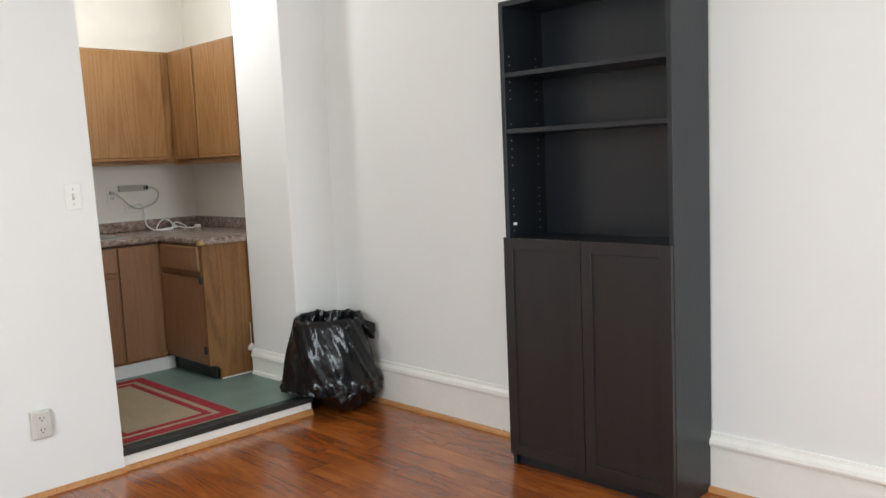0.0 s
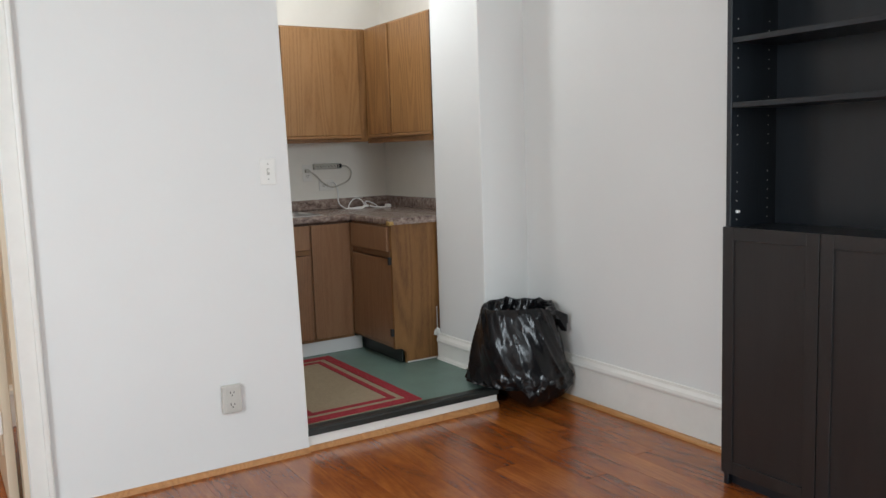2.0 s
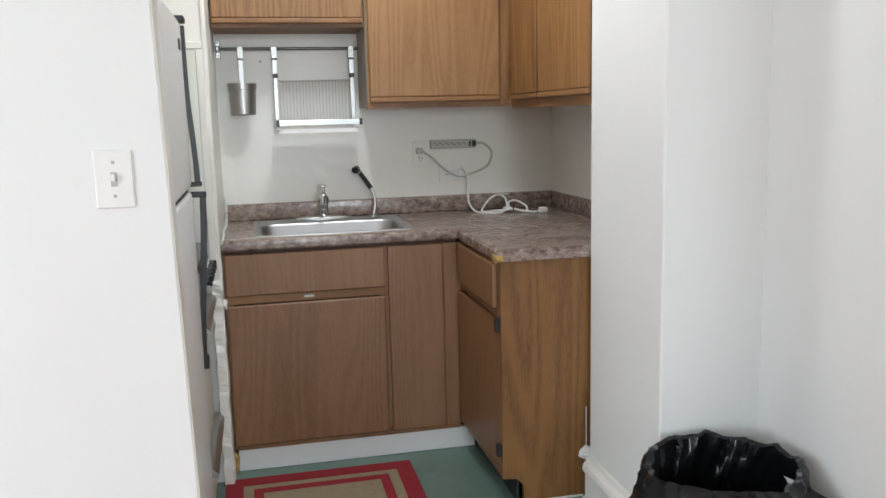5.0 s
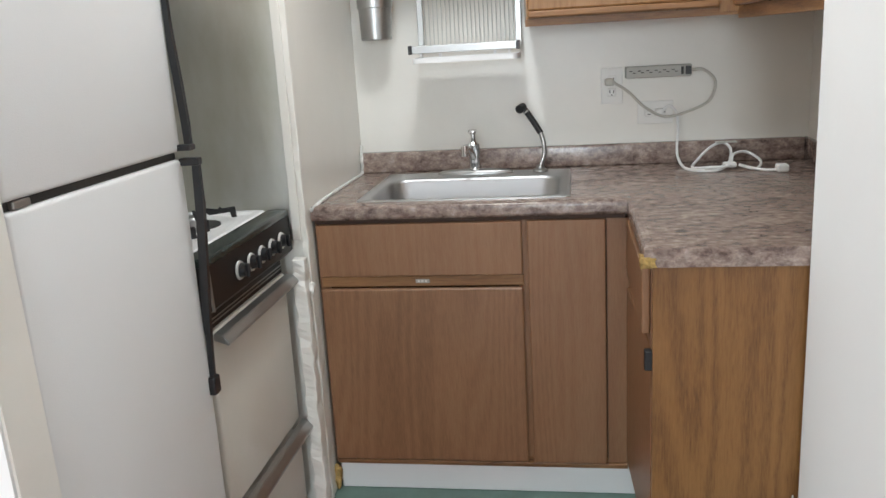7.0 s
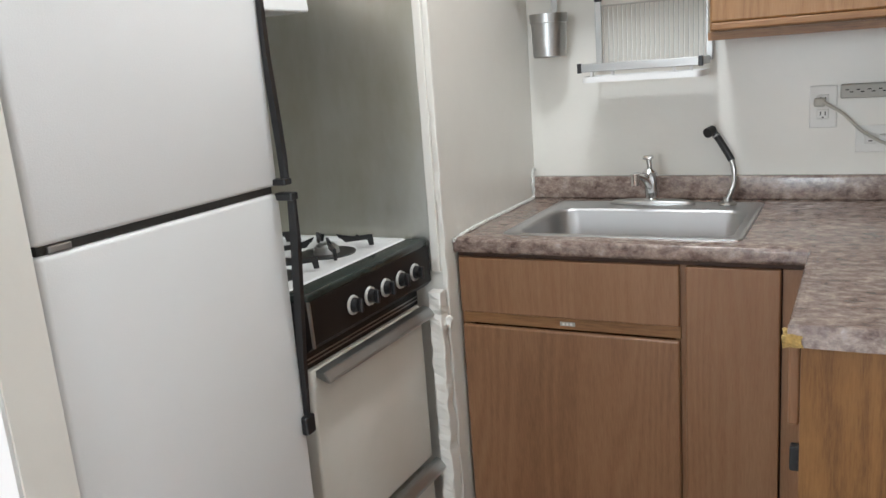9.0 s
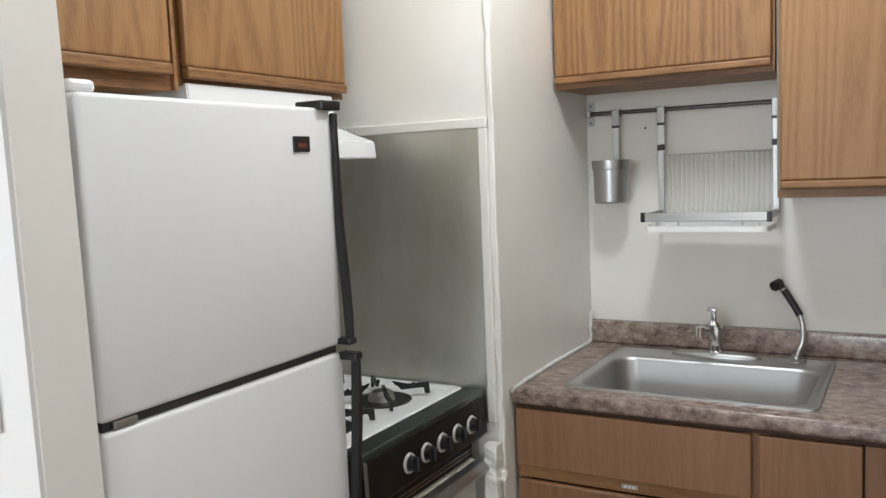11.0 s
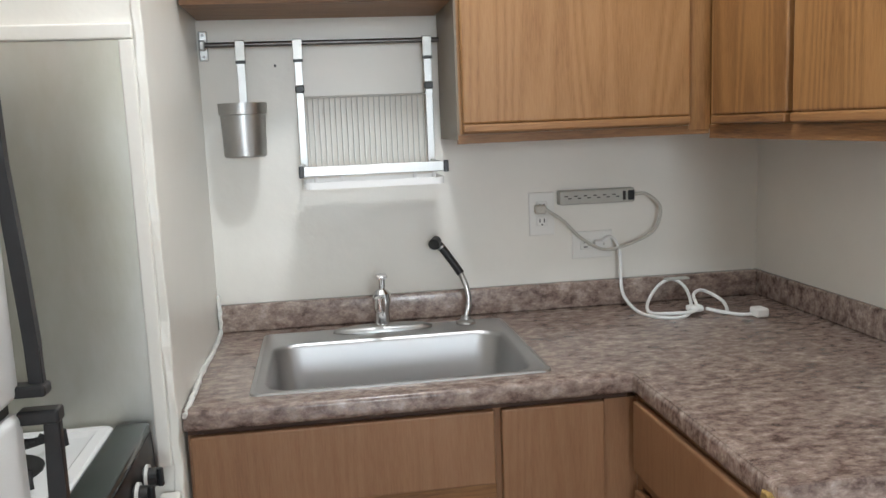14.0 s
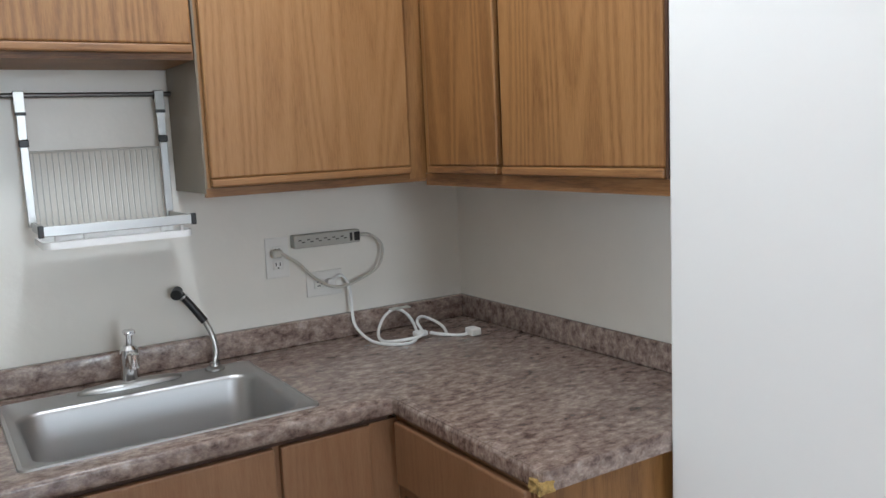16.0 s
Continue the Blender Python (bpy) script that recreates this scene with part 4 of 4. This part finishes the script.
def refrigerator():
    y0, y1, top = -1.825, -1.290, 1.665
    t = thing("refrigerator", (-0.4, -1.55, FK), "white two-door refrigerator with black edge handles", "refrigerator")
    part("body", box(-0.74, -0.105, y0 + 0.004, y1 - 0.006, FK + 0.03, top - 0.01, 0.004), M_FRIDGE, t)
    part("kick_grille", box(-0.12, -0.10, y0 + 0.02, y1 - 0.02, FK + 0.002, FK + 0.08, 0.004), M_BLACK, t)
    part("gasket", box(-0.105, -0.094, y0 + 0.012, y1 - 0.014, FK + 0.1, top - 0.012), M_GREYPL, t)
    f = part("freezer_door", box(-0.094, -0.034, y0, y1, 1.226, top, 0.008, 3), M_FRIDGE, t, "", True)
    d = part("door", box(-0.094, -0.034, y0, y1, FK + 0.085, 1.212, 0.008, 3), M_FRIDGE, t, "", True)
    part("dark_gap", box(-0.090, -0.044, y0 + 0.006, y1 - 0.01, 1.2125, 1.2255), M_HOLE, t)
    part("gap_hinge", box(-0.05, -0.036, y0 + 0.02, y0 + 0.06, 1.2135, 1.2245, 0.002), M_STEEL, t)
    part("top_hinge_cover", box(-0.13, -0.05, y0 + 0.004, y0 + 0.045, top + 0.0005, top + 0.018, 0.006), M_WHITE, t)
    # bowed black handles along the free edge
    xf, ye = -0.034, y1 - 0.004
    blade = [(-0.036, 1.656), (-0.024, 1.656), (-0.024, 1.55), (-0.022, 1.46), (-0.015, 1.36), (-0.011, 1.28), (-0.010, 1.238), (-0.025, 1.238), (-0.026, 1.30), (-0.033, 1.42)]
    part("handle", prism(blade, "y", ye - 0.001, ye + 0.011, 0.002), M_BLACK, f, "long flared black plastic handle", True)
    part("handle_cap", box(xf - 0.050, xf + 0.012, ye - 0.036, ye + 0.020, top - 0.004, top + 0.013, 0.003), M_BLACK, f)
    part("handle_foot", box(xf - 0.03, xf + 0.028, ye - 0.012, ye + 0.012, 1.228, 1.240, 0.003), M_BLACK, f)
    blade = [(-0.015, 1.204), (0.001, 1.204), (0.000, 1.12), (-0.009, 1.00), (-0.020, 0.86), (-0.025, 0.745), (-0.036, 0.745), (-0.033, 0.90), (-0.019, 1.10)]
    part("handle", prism(blade, "y", ye - 0.001, ye + 0.011, 0.002), M_BLACK, d, "long flared black plastic handle", True)
    part("handle_cap", box(xf - 0.004, xf + 0.037, ye - 0.008, ye + 0.014, 1.198, 1.213, 0.003), M_BLACK, d)
    part("handle_foot", box(xf - 0.004, xf + 0.014, ye - 0.012, ye + 0.018, 0.712, 0.752, 0.004), M_BLACK, d)
    b = part("badge", box(xf - 0.001, xf + 0.003, -1.402, -1.358, 1.586, 1.613, 0.0012), M_BLACK, f, "small black badge with a red mark")
    part("badge_mark", box(xf + 0.0025, xf + 0.0036, -1.391, -1.369, 1.593, 1.601), M_RED, f)


def stove():
    y0, y1, zt = -1.235, -0.738, 0.978
    yr = -0.702
    t = thing("gas_stove", (-0.33, -0.99, FK), "narrow white gas stove with a black control panel", "stove")
    part("body", box(-0.66, -0.075, y0 + 0.006, y1 - 0.006, FK - 0.011, 0.952, 0.003), M_OVEN, t)
    bm = lofted([[(p[0], p[1], z) for p in round_rect(-0.655 + k, -0.082 - k, y0 + k, yr - k, 0.012)] for z, k in ((0.952, 0), (zt - 0.004, 0), (zt, 0.004), (zt, 0.022), (zt - 0.008, 0.03))], True)
    part("cooktop", bm, M_WHITE, t, "", True)
    part("control_cap", box(-0.080, -0.022, y0, yr, 0.957, zt, 0.006, 3), M_GREENBLK, t, "", True)
    part("control_panel", prism([(-0.082, 0.957), (-0.022, 0.960), (-0.018, 0.866), (-0.035, 0.85), (-0.082, 0.85)], "y", y0, yr), M_PANEL, t)
    part("panel_edge", prism([(-0.023, 0.962), (-0.0165, 0.960), (-0.0135, 0.862), (-0.019, 0.862)], "y", y0 - 0.001, y0 + 0.004), M_STEEL, t)
    part("dark_strip", box(-0.08, -0.042, y0 + 0.004, y1 - 0.004, 0.812, 0.851), M_PANEL, t)
    for z in (0.822, 0.831):
        part("trim_line", box(-0.043, -0.0405, y0 + 0.006, y1 - 0.006, z, z + 0.003), M_STEEL, t)
    for k in range(5):
        y = y0 + 0.157 + k * 0.0718
        kn = part("knob", rod((-0.020, y, 0.911), (0.002, y, 0.912), 0.0175, n=24, r2=0.015), M_BLACK, t, "", True)
        bm = bmesh.new()
        n = 24
        rings = [[bm.verts.new((-0.0165 + dx, y + r * math.cos(6.2832 * i / n), 0.911 + r * math.sin(6.2832 * i / n))) for i in range(n)] for dx, r in ((0, 0.0225), (0.005, 0.0215), (0.005, 0.0178), (0, 0.017))]
        for a, b in zip(rings, rings[1:]):
            for i in range(n):
                bm.faces.new((a[i], a[(i + 1) % n], b[(i + 1) % n], b[i]))
        part("knob_ring", bm, M_RING, kn, "", True)
        part("knob_bar", box(0.001, 0.011, y - 0.0045, y + 0.0045, 0.895, 0.927, 0.003), M_BLACK, kn)
    part("oven_door", box(-0.073, -0.034, y0 + 0.004, y1 - 0.002, 0.378, 0.809, 0.008, 3), M_OVEN, t, "", True)
    bm = prism([(-0.034, 0.806), (-0.012, 0.801), (0.002, 0.785), (-0.001, 0.777), (-0.012, 0.785), (-0.034, 0.789)], "y", y0 + 0.018, y1 + 0.006, 0.002)
    part("oven_handle", bm, M_STEEL, t, "wide bright metal oven handle")
    part("broiler_door", box(-0.073, -0.036, y0 + 0.004, y1 - 0.002, FK + 0.03, 0.345, 0.006, 3), M_OVEN, t, "", True)
    bm = prism([(-0.034, 0.371), (-0.016, 0.368), (0.0, 0.352), (-0.002, 0.340), (-0.018, 0.346), (-0.034, 0.348)], "y", y0 + 0.004, y1 + 0.012, 0.002)
    part("broiler_handle", bm, M_STEEL, t, "wide bright metal broiler handle")
    for bx in (-0.225, -0.49):
        for by in (-0.865, -1.11):
            part("burner_bowl", rod((bx, by, zt - 0.0085), (bx, by, zt - 0.0055), 0.075, n=24), M_BLACK, t)
            bm = rod((bx, by, zt - 0.006), (bx, by, zt + 0.012), 0.034, n=20, r2=0.030)
            rod((bx, by, zt + 0.012), (bx, by, zt + 0.018), 0.026, bm, 20, 0.022)
            part("burner", bm, M_STEEL, t, "", True)
            bm = bmesh.new()
            for k in range(4):
                a = 0.785 + k * 1.5708
                c, s = math.cos(a), math.sin(a)
                m = Matrix.Translation((bx, by, 0)) @ Matrix.Rotation(a, 4, "Z")
                arm = prism([(0.028, zt + 0.038), (0.036, zt + 0.026), (0.078, zt + 0.026), (0.082, zt + 0.031), (0.088, zt + 0.026), (0.122, zt + 0.026), (0.124, zt - 0.002), (0.112, zt - 0.002), (0.108, zt + 0.014), (0.05, zt + 0.014)], "y", -0.0035, 0.0035)
                bmesh.ops.transform(arm, matrix=m, verts=arm.verts)
                tmp = bpy.data.meshes.new("arm")
                arm.to_mesh(tmp)
                arm.free()
                bm.from_mesh(tmp)
                bpy.data.meshes.remove(tmp)
            part("grate", bm, M_IRON, t)
    t.location += Vector((-0.019, 0, 0.012))


def range_hood():
    t = thing("range_hood", (-0.6, -1.0, 1.58), "white enamel range hood under the cabinet", "range hood")
    out = [(-0.828, 1.745), (-0.41, 1.745), (-0.405, 1.665), (-0.285, 1.622), (-0.281, 1.58), (-0.828, 1.58)]
    part("canopy", prism(out, "y", -1.275, -0.778, 0.003), M_WHITE, t)
    part("filter", box(-0.75, -0.35, -1.2, -0.85, 1.5785, 1.58), M_STEEL, t)


def fridge_cabinets():
    t = thing("wall_cabinet", (-0.6, -1.0, 1.75), "oak-laminate wall cabinet above the range hood", "cabinet", "kitchen wall cabinets")
    part("carcass", box(-0.826, -0.427, -1.295, -0.720, 1.741, 2.3), M_OAK, t)
    part("bottom_rail", box(-0.4245, -0.421, -1.295, -0.720, 1.7395, 1.80), M_OAK_Y, t)
    door_front("door", -1.278, -0.727, -0.4205, 1.754, 2.27, M_OAK, t, 0.024, "x", 1)
    t = thing("wall_cabinet", (-0.6, -1.55, 1.72), "oak-laminate wall cabinet above the refrigerator", "cabinet", "kitchen wall cabinets")
    part("carcass", box(-0.826, -0.427, -1.832, -1.305, 1.728, 2.3), M_OAK, t)
    part("bottom_rail", box(-0.4245, -0.421, -1.832, -1.305, 1.7265, 1.80), M_OAK_Y, t)
    part("stile", box(-0.424, -0.412, -1.3045, -1.2955, 1.7285, 2.29), M_OAK_Y, t)
    door_front("door", -1.83, -1.318, -0.4205, 1.757, 2.27, M_OAK, t, 0.024, "x", 1)


def steel_backsplash():
    t = thing("steel_backsplash", (-0.4, -0.686, 0.9), "dull stainless sheet framed with cream trim beside the stove", "backsplash")
    part("sheet", box(-0.80, -0.035, -0.689, -0.686, 0.90, 1.642), M_SPLASH, t)
    part("trim", box(-0.80, -0.012, -0.697, -0.6855, 1.6425, 1.668, 0.003), M_CREAM, t)
    part("trim", box(-0.036, -0.012, -0.697, -0.6855, 0.90, 1.642, 0.003), M_CREAM, t)
    bm = box(-0.012, 0.0035, -0.6885, -0.672, FK, CEIL - 0.002, 0.003)
    bmesh.ops.subdivide_edges(bm, edges=[e for e in bm.edges if abs(e.verts[0].co.z - e.verts[1].co.z) > 1], cuts=60)
    for v in bm.verts:
        v.co += Vector((noise.noise(v.co * 25), noise.noise(v.co * 31), 0)) * 0.0045
    part("corner_bead", bm, M_CREAM, t, "lumpy painted corner bead")
    bm = box(-0.034, 0.002, -0.735, -0.695, FK, 0.855, 0.004)
    bmesh.ops.subdivide_edges(bm, edges=[e for e in bm.edges if abs(e.verts[0].co.z - e.verts[1].co.z) > 0.5], cuts=50)
    for v in bm.verts:
        v.co += Vector((noise.noise(v.co * 25), noise.noise(v.co * 31), 0)) * 0.006
    part("filler_strip", bm, M_CREAM, t, "rough cream painted filler strip")
    bm = bmesh.new()
    bmesh.ops.create_icosphere(bm, subdivisions=3, radius=0.015)
    for v in bm.verts:
        v.co = Vector((v.co.x * 0.7, v.co.y * 0.7, v.co.z * 1.2)) + noise.noise_vector(v.co * 60) * 0.008 + Vector((0.006, -0.70, 0.765))
    part("plaster_lump", bm, M_CREAM, t, "", True)


refrigerator()
stove()
range_hood()
fridge_cabinets()
steel_backsplash()


def rail_set():
    y, z = -0.030, 1.696
    t = thing("utensil_rail", (0.3, -0.03, z), "thin dark steel hanging rail below the wall cabinet", "rail")
    part("bar", rod((0.012, y, z), (0.5958, y, z), 0.0062, n=14), M_DSTEEL, t, "", True)
    part("bracket", box(0.008, 0.022, y - 0.008, -0.0005, z - 0.012, z + 0.012, 0.004), M_STEEL, t)
    bracket_foot = part("bracket_foot", box(0.004, 0.026, -0.006, -0.0005, z - 0.036, z + 0.036, 0.003), M_STEEL, t)
    for dz in (-0.026, 0.026):
        part("screw", rod((0.015, -0.0075, z + dz), (0.015, -0.0055, z + dz), 0.0038, n=10), M_DSTEEL, bracket_foot)

    def hook(name, x, z1, parent):
        bm = box(x - 0.0115, x + 0.0115, y - 0.013, y - 0.0095, z - 0.040, z + 0.0085, 0.0008)
        box(x - 0.0115, x + 0.0115, y - 0.0095, y + 0.0115, z + 0.007, z + 0.0095, 0.0008, bm=bm)
        box(x - 0.0115, x + 0.0115, y + 0.009, y + 0.0115, z - 0.012, z + 0.007, 0.0008, bm=bm)
        h = part(name, bm, M_HOOK, parent)
        part("hook_cap", box(x - 0.012, x + 0.012, y - 0.0155, y - 0.0085, z - 0.047, z - 0.0395, 0.001), M_BLACK, h)
        part("hook_strap", box(x - 0.0095, x + 0.0095, y - 0.0125, y - 0.010, z1, z - 0.0465, 0.0008), M_STEEL, h)
    c = thing("utensil_cup", (0.09, y, 1.42), "brushed steel cup hanging from the rail", "cup")
    hook("hook", 0.105, 1.53, c)
    cx, cy = 0.106, y - 0.0695
    ring = [6.2832 * i / 28 for i in range(28)]
    prof = ((1.424, 0.046), (1.428, 0.050), (1.524, 0.0535), (1.526, 0.0565), (1.552, 0.0575), (1.552, 0.0545), (1.44, 0.048))
    part("cup_body", lofted([[(cx + r * math.cos(a), cy + r * math.sin(a), zz) for a in ring] for zz, r in prof], True, True), M_STEEL, c, "", True)
    d = thing("dish_rack", (0.4, -0.14, 1.36), "steel wall dish drainer with wire grid and white drip tray", "dish rack")
    xl, xr = 0.243, 0.564
    for x in (xl, xr):
        hook("hook", x, 1.5925, d)
        part("hook_tip", box(x - 0.011, x + 0.011, y - 0.019, y - 0.008, 1.575, 1.592, 0.002), M_BLACK, d)
        part("upright", box(x - 0.0095, x + 0.0095, y - 0.018, y - 0.009, 1.385, 1.575, 0.0015), M_STEEL, d)
        part("side_bar", box(x - 0.003, x + 0.003, -0.228, y - 0.018, 1.376, 1.398, 0.001), M_STEEL, d)
    part("top_wire", rod((xl, y - 0.014, 1.562), (xr, y - 0.014, 1.562), 0.003, n=8), M_WIRE, d)
    for k in range(22):
        x = xl + 0.016 + k * (xr - xl - 0.032) / 21
        part("grid_wire", tube([(x, y - 0.014, 1.562), (x, y - 0.013, 1.47), (x, y - 0.018, 1.40), (x, y - 0.04, 1.384), (x, -0.15, 1.381), (x, -0.226, 1.384)], 0.0017, 6, steps=4), M_WIRE, d)
    part("front_bar", box(0.238, 0.572, -0.233, -0.227, 1.376, 1.399, 0.0015), M_STEEL, d, "flat polished steel front bar")
    for x in (0.238, 0.572):
        part("end_cap", box(x - 0.006, x + 0.006, -0.236, -0.222, 1.374, 1.401, 0.002), M_BLACK, d)
    out = round_rect(0.240, 0.570, -0.228, y - 0.03, 0.02)
    part("drip_tray", lofted([[(p[0], p[1], zz) for p in out] for zz in (1.346, 1.362)] + [[(p[0] * 0.985 + 0.006, p[1] * 0.97 - 0.004, 1.362) for p in out], [(p[0] * 0.98 + 0.008, p[1] * 0.96 - 0.006, 1.350) for p in out]], True, True), M_CLEARTRAY, d, "white plastic drip tray")
    for x in (0.27, 0.33, 0.50, 0.545):
        part("tray_post", box(x - 0.004, x + 0.004, -0.222, -0.214, 1.3625, 1.378, 0.001), M_CLEARTRAY, d)


def wall_plate(x0, x1, z0, z1, wide):
    t = thing("wall_outlet", ((x0 + x1) / 2, 0, z0), "white horizontal duplex outlet plate painted round the edges" if wide else "white upright duplex outlet plate with a plug in it", "outlet")
    part("plate", box(x0, x1, -0.006, -0.0005, z0, z1, 0.0025), M_PLATE, t)
    cx, cz = (x0 + x1) / 2, (z0 + z1) / 2
    for s in (-1, 1):
        px, pz = (cx + s * 0.02, cz) if wide else (cx, cz + s * 0.02)
        part("socket_face", box(px - 0.015, px + 0.015, -0.0085, -0.005, pz - 0.014, pz + 0.014, 0.003), M_PLATE, t)
        for dx, dz in (((0, -0.006), (0, 0.006)) if wide else ((-0.006, 0.002), (0.006, 0.002))):
            part("socket_slot", box(px + dx - (0.005 if wide else 0.0014), px + dx + (0.005 if wide else 0.0014), -0.0095, -0.008, pz + dz - (0.0014 if wide else 0.005), pz + dz + (0.0014 if wide else 0.005)), M_HOLE, t)
        part("socket_slot", rod((px + (0.010 if wide else 0), -0.0095, pz - (0 if wide else 0.009)), (px + (0.010 if wide else 0), -0.008, pz - (0 if wide else 0.009)), 0.0024, n=8), M_HOLE, t)


def power_strip():
    x0, x1, zc = 0.904, 1.112, 1.277
    t = thing("power_strip", (1.0, 0, zc), "beige-grey six-socket power strip mounted on the wall", "power strip")
    part("housing", box(x0, x1, -0.034, -0.0005, zc - 0.019, zc + 0.019, 0.004), M_GREYPL, t)
    for k in range(6):
        x = x0 + 0.022 + k * 0.0265
        for dx, dz in ((-0.005, 0.004), (0.005, -0.002)):
            part("socket_slot", box(x + dx - 0.0045, x + dx + 0.0045, -0.0352, -0.0335, zc + dz - 0.0014, zc + dz + 0.0014), M_HOLE, t)
    part("switch", box(x1 - 0.034, x1 - 0.026, -0.036, -0.0335, zc - 0.012, zc + 0.012, 0.001), M_HOLE, t)
    part("rocker", box(x1 - 0.020, x1 - 0.002, -0.038, -0.0335, zc - 0.013, zc + 0.013, 0.002), M_BLACK, t)
    cord = [(x1, -0.018, zc), (1.150, -0.025, zc - 0.002), (1.185, -0.03, 1.238), (1.168, -0.03, 1.178), (1.10, -0.03, 1.145), (1.03, -0.03, 1.132), (0.965, -0.028, 1.165), (0.915, -0.03, 1.215), (0.875, -0.035, 1.243), (0.862, -0.034, 1.252)]
    part("cord", tube(cord, 0.0045, 8, steps=10), M_CORD, t, "grey cable looped back to the outlet", True)
    part("plug", box(0.838, 0.868, -0.036, -0.009, 1.238, 1.262, 0.006), M_CORD, t)


def white_cord():
    z = H + 0.0045
    t = thing("extension_cord", (1.15, -0.18, H), "white extension cord tangled on the worktop", "cord")
    a = [(1.02, -0.016, 1.15), (1.045, -0.022, 1.165), (1.066, -0.028, 1.14), (1.070, -0.035, 1.09), (1.066, -0.05, 1.03), (1.066, -0.085, z + 0.02), (1.075, -0.15, z), (1.10, -0.22, z), (1.16, -0.235, z), (1.205, -0.18, z + 0.012), (1.225, -0.10, z + 0.045),
         (1.205, -0.06, z + 0.062), (1.165, -0.06, z + 0.045), (1.12, -0.10, z + 0.010), (1.10, -0.17, z), (1.14, -0.225, z + 0.008), (1.20, -0.22, z + 0.012), (1.225, -0.15, z + 0.035), (1.27, -0.11, z + 0.036), (1.305, -0.15, z + 0.014), (1.28, -0.22, z),
         (1.23, -0.215, z + 0.012), (1.26, -0.22, z + 0.004), (1.30, -0.255, z), (1.335, -0.265, z + 0.002)]
    part("cable", tube(a, 0.0045, 8, steps=8), M_WCORD, t, "", True)
    part("plug_end", box(1.325, 1.358, -0.292, -0.252, H + 0.001, H + 0.024, 0.005), M_WCORD, t)
    part("wall_plug", box(1.000, 1.026, -0.03, -0.009, 1.136, 1.158, 0.005), M_WCORD, t)
    part("cord_wrap", box(1.185, 1.225, -0.215, -0.185, H + 0.008, H + 0.024, 0.006), M_WCORD, t)
    part("label_tag", box(1.185, 1.25, -0.075, -0.050, H + 0.066, H + 0.070, 0.001), M_GREYPL, t, "small clear plastic tag")


def rug():
    x0, x1, y0, y1, z = -0.03, 0.648, -1.845, -0.70, FK
    t = thing("rug", (0.3, -1.25, FK), "tan kitchen rug with a double red border", "rug")
    part("woven_field", box(x0, x1, y0, y1, z + 0.0005, z + 0.007, 0.002), M_RUG_TAN, t)

    def band(d, w, name):
        bm = bmesh.new()
        for a, b, c, e in ((x0 + d, x1 - d, y0 + d, y0 + d + w), (x0 + d, x1 - d, y1 - d - w, y1 - d), (x0 + d, x0 + d + w, y0 + d + w, y1 - d - w), (x1 - d - w, x1 - d, y0 + d + w, y1 - d - w)):
            box(a, b, c, e, z + 0.006, z + 0.0095, bm=bm)
        part(name, bm, M_RUG_RED, t)
    band(0.0, 0.062, "outer_border")
    band(0.098, 0.034, "inner_border")


def ceiling_light():
    cx, cy = 0.45, -1.04
    t = thing("ceiling_light", (cx, cy, CEIL), "round flush ceiling fixture lighting the kitchen", "ceiling light")
    part("fixture_base", rod((cx, cy, CEIL - 0.03), (cx, cy, CEIL - 0.0005), 0.11, n=32), M_WHITE, t, "", True)
    part("lamp_holder", rod((cx, cy, CEIL - 0.18), (cx, cy, CEIL - 0.03), 0.025, n=16), M_WHITE, t, "", True)


rail_set()
for x, z in ((0.185, 1.645),):
    setting("nail_hole", rod((x, -0.0012, z), (x, 0.0, z), 0.0035, n=8), M_HOLE, "small dark nail hole in the painted wall", "nail hole")
wall_plate(0.826, 0.896, 1.178, 1.294, False)
wall_plate(0.944, 1.058, 1.108, 1.182, True)
power_strip()
white_cord()
rug()
ceiling_light()

# ---- floorboards ----
wide = 0.118
n_b = int((RX + 3.2) / wide) + 1
pieces = {}
for i in range(n_b):
    x = RX - (i + 0.5) * wide
    y, k = -7.6, 0
    cuts = [-7.6, -5.2 + random.uniform(-0.9, 0.9), -2.9 + random.uniform(-0.5, 0.6), -0.6]
    for a, b in zip(cuts, cuts[1:]):
        if x > -1.0:
            b = min(b, SY0 if x > 1.06 else WALL_Y0 + 0.015)
            if b - a < 0.1:
                continue
        ob = part("floorboard", box(-wide / 2 + 0.00025, wide / 2 - 0.00025, -(b - a) / 2 + 0.0012, (b - a) / 2 - 0.0012, -0.018, random.uniform(-0.0003, 0.0), 0.0005, 1), M_BOARD)
        ob.parent = bpy.data.objects["floor"]
        ob.location = (x, (a + b) / 2, 0)
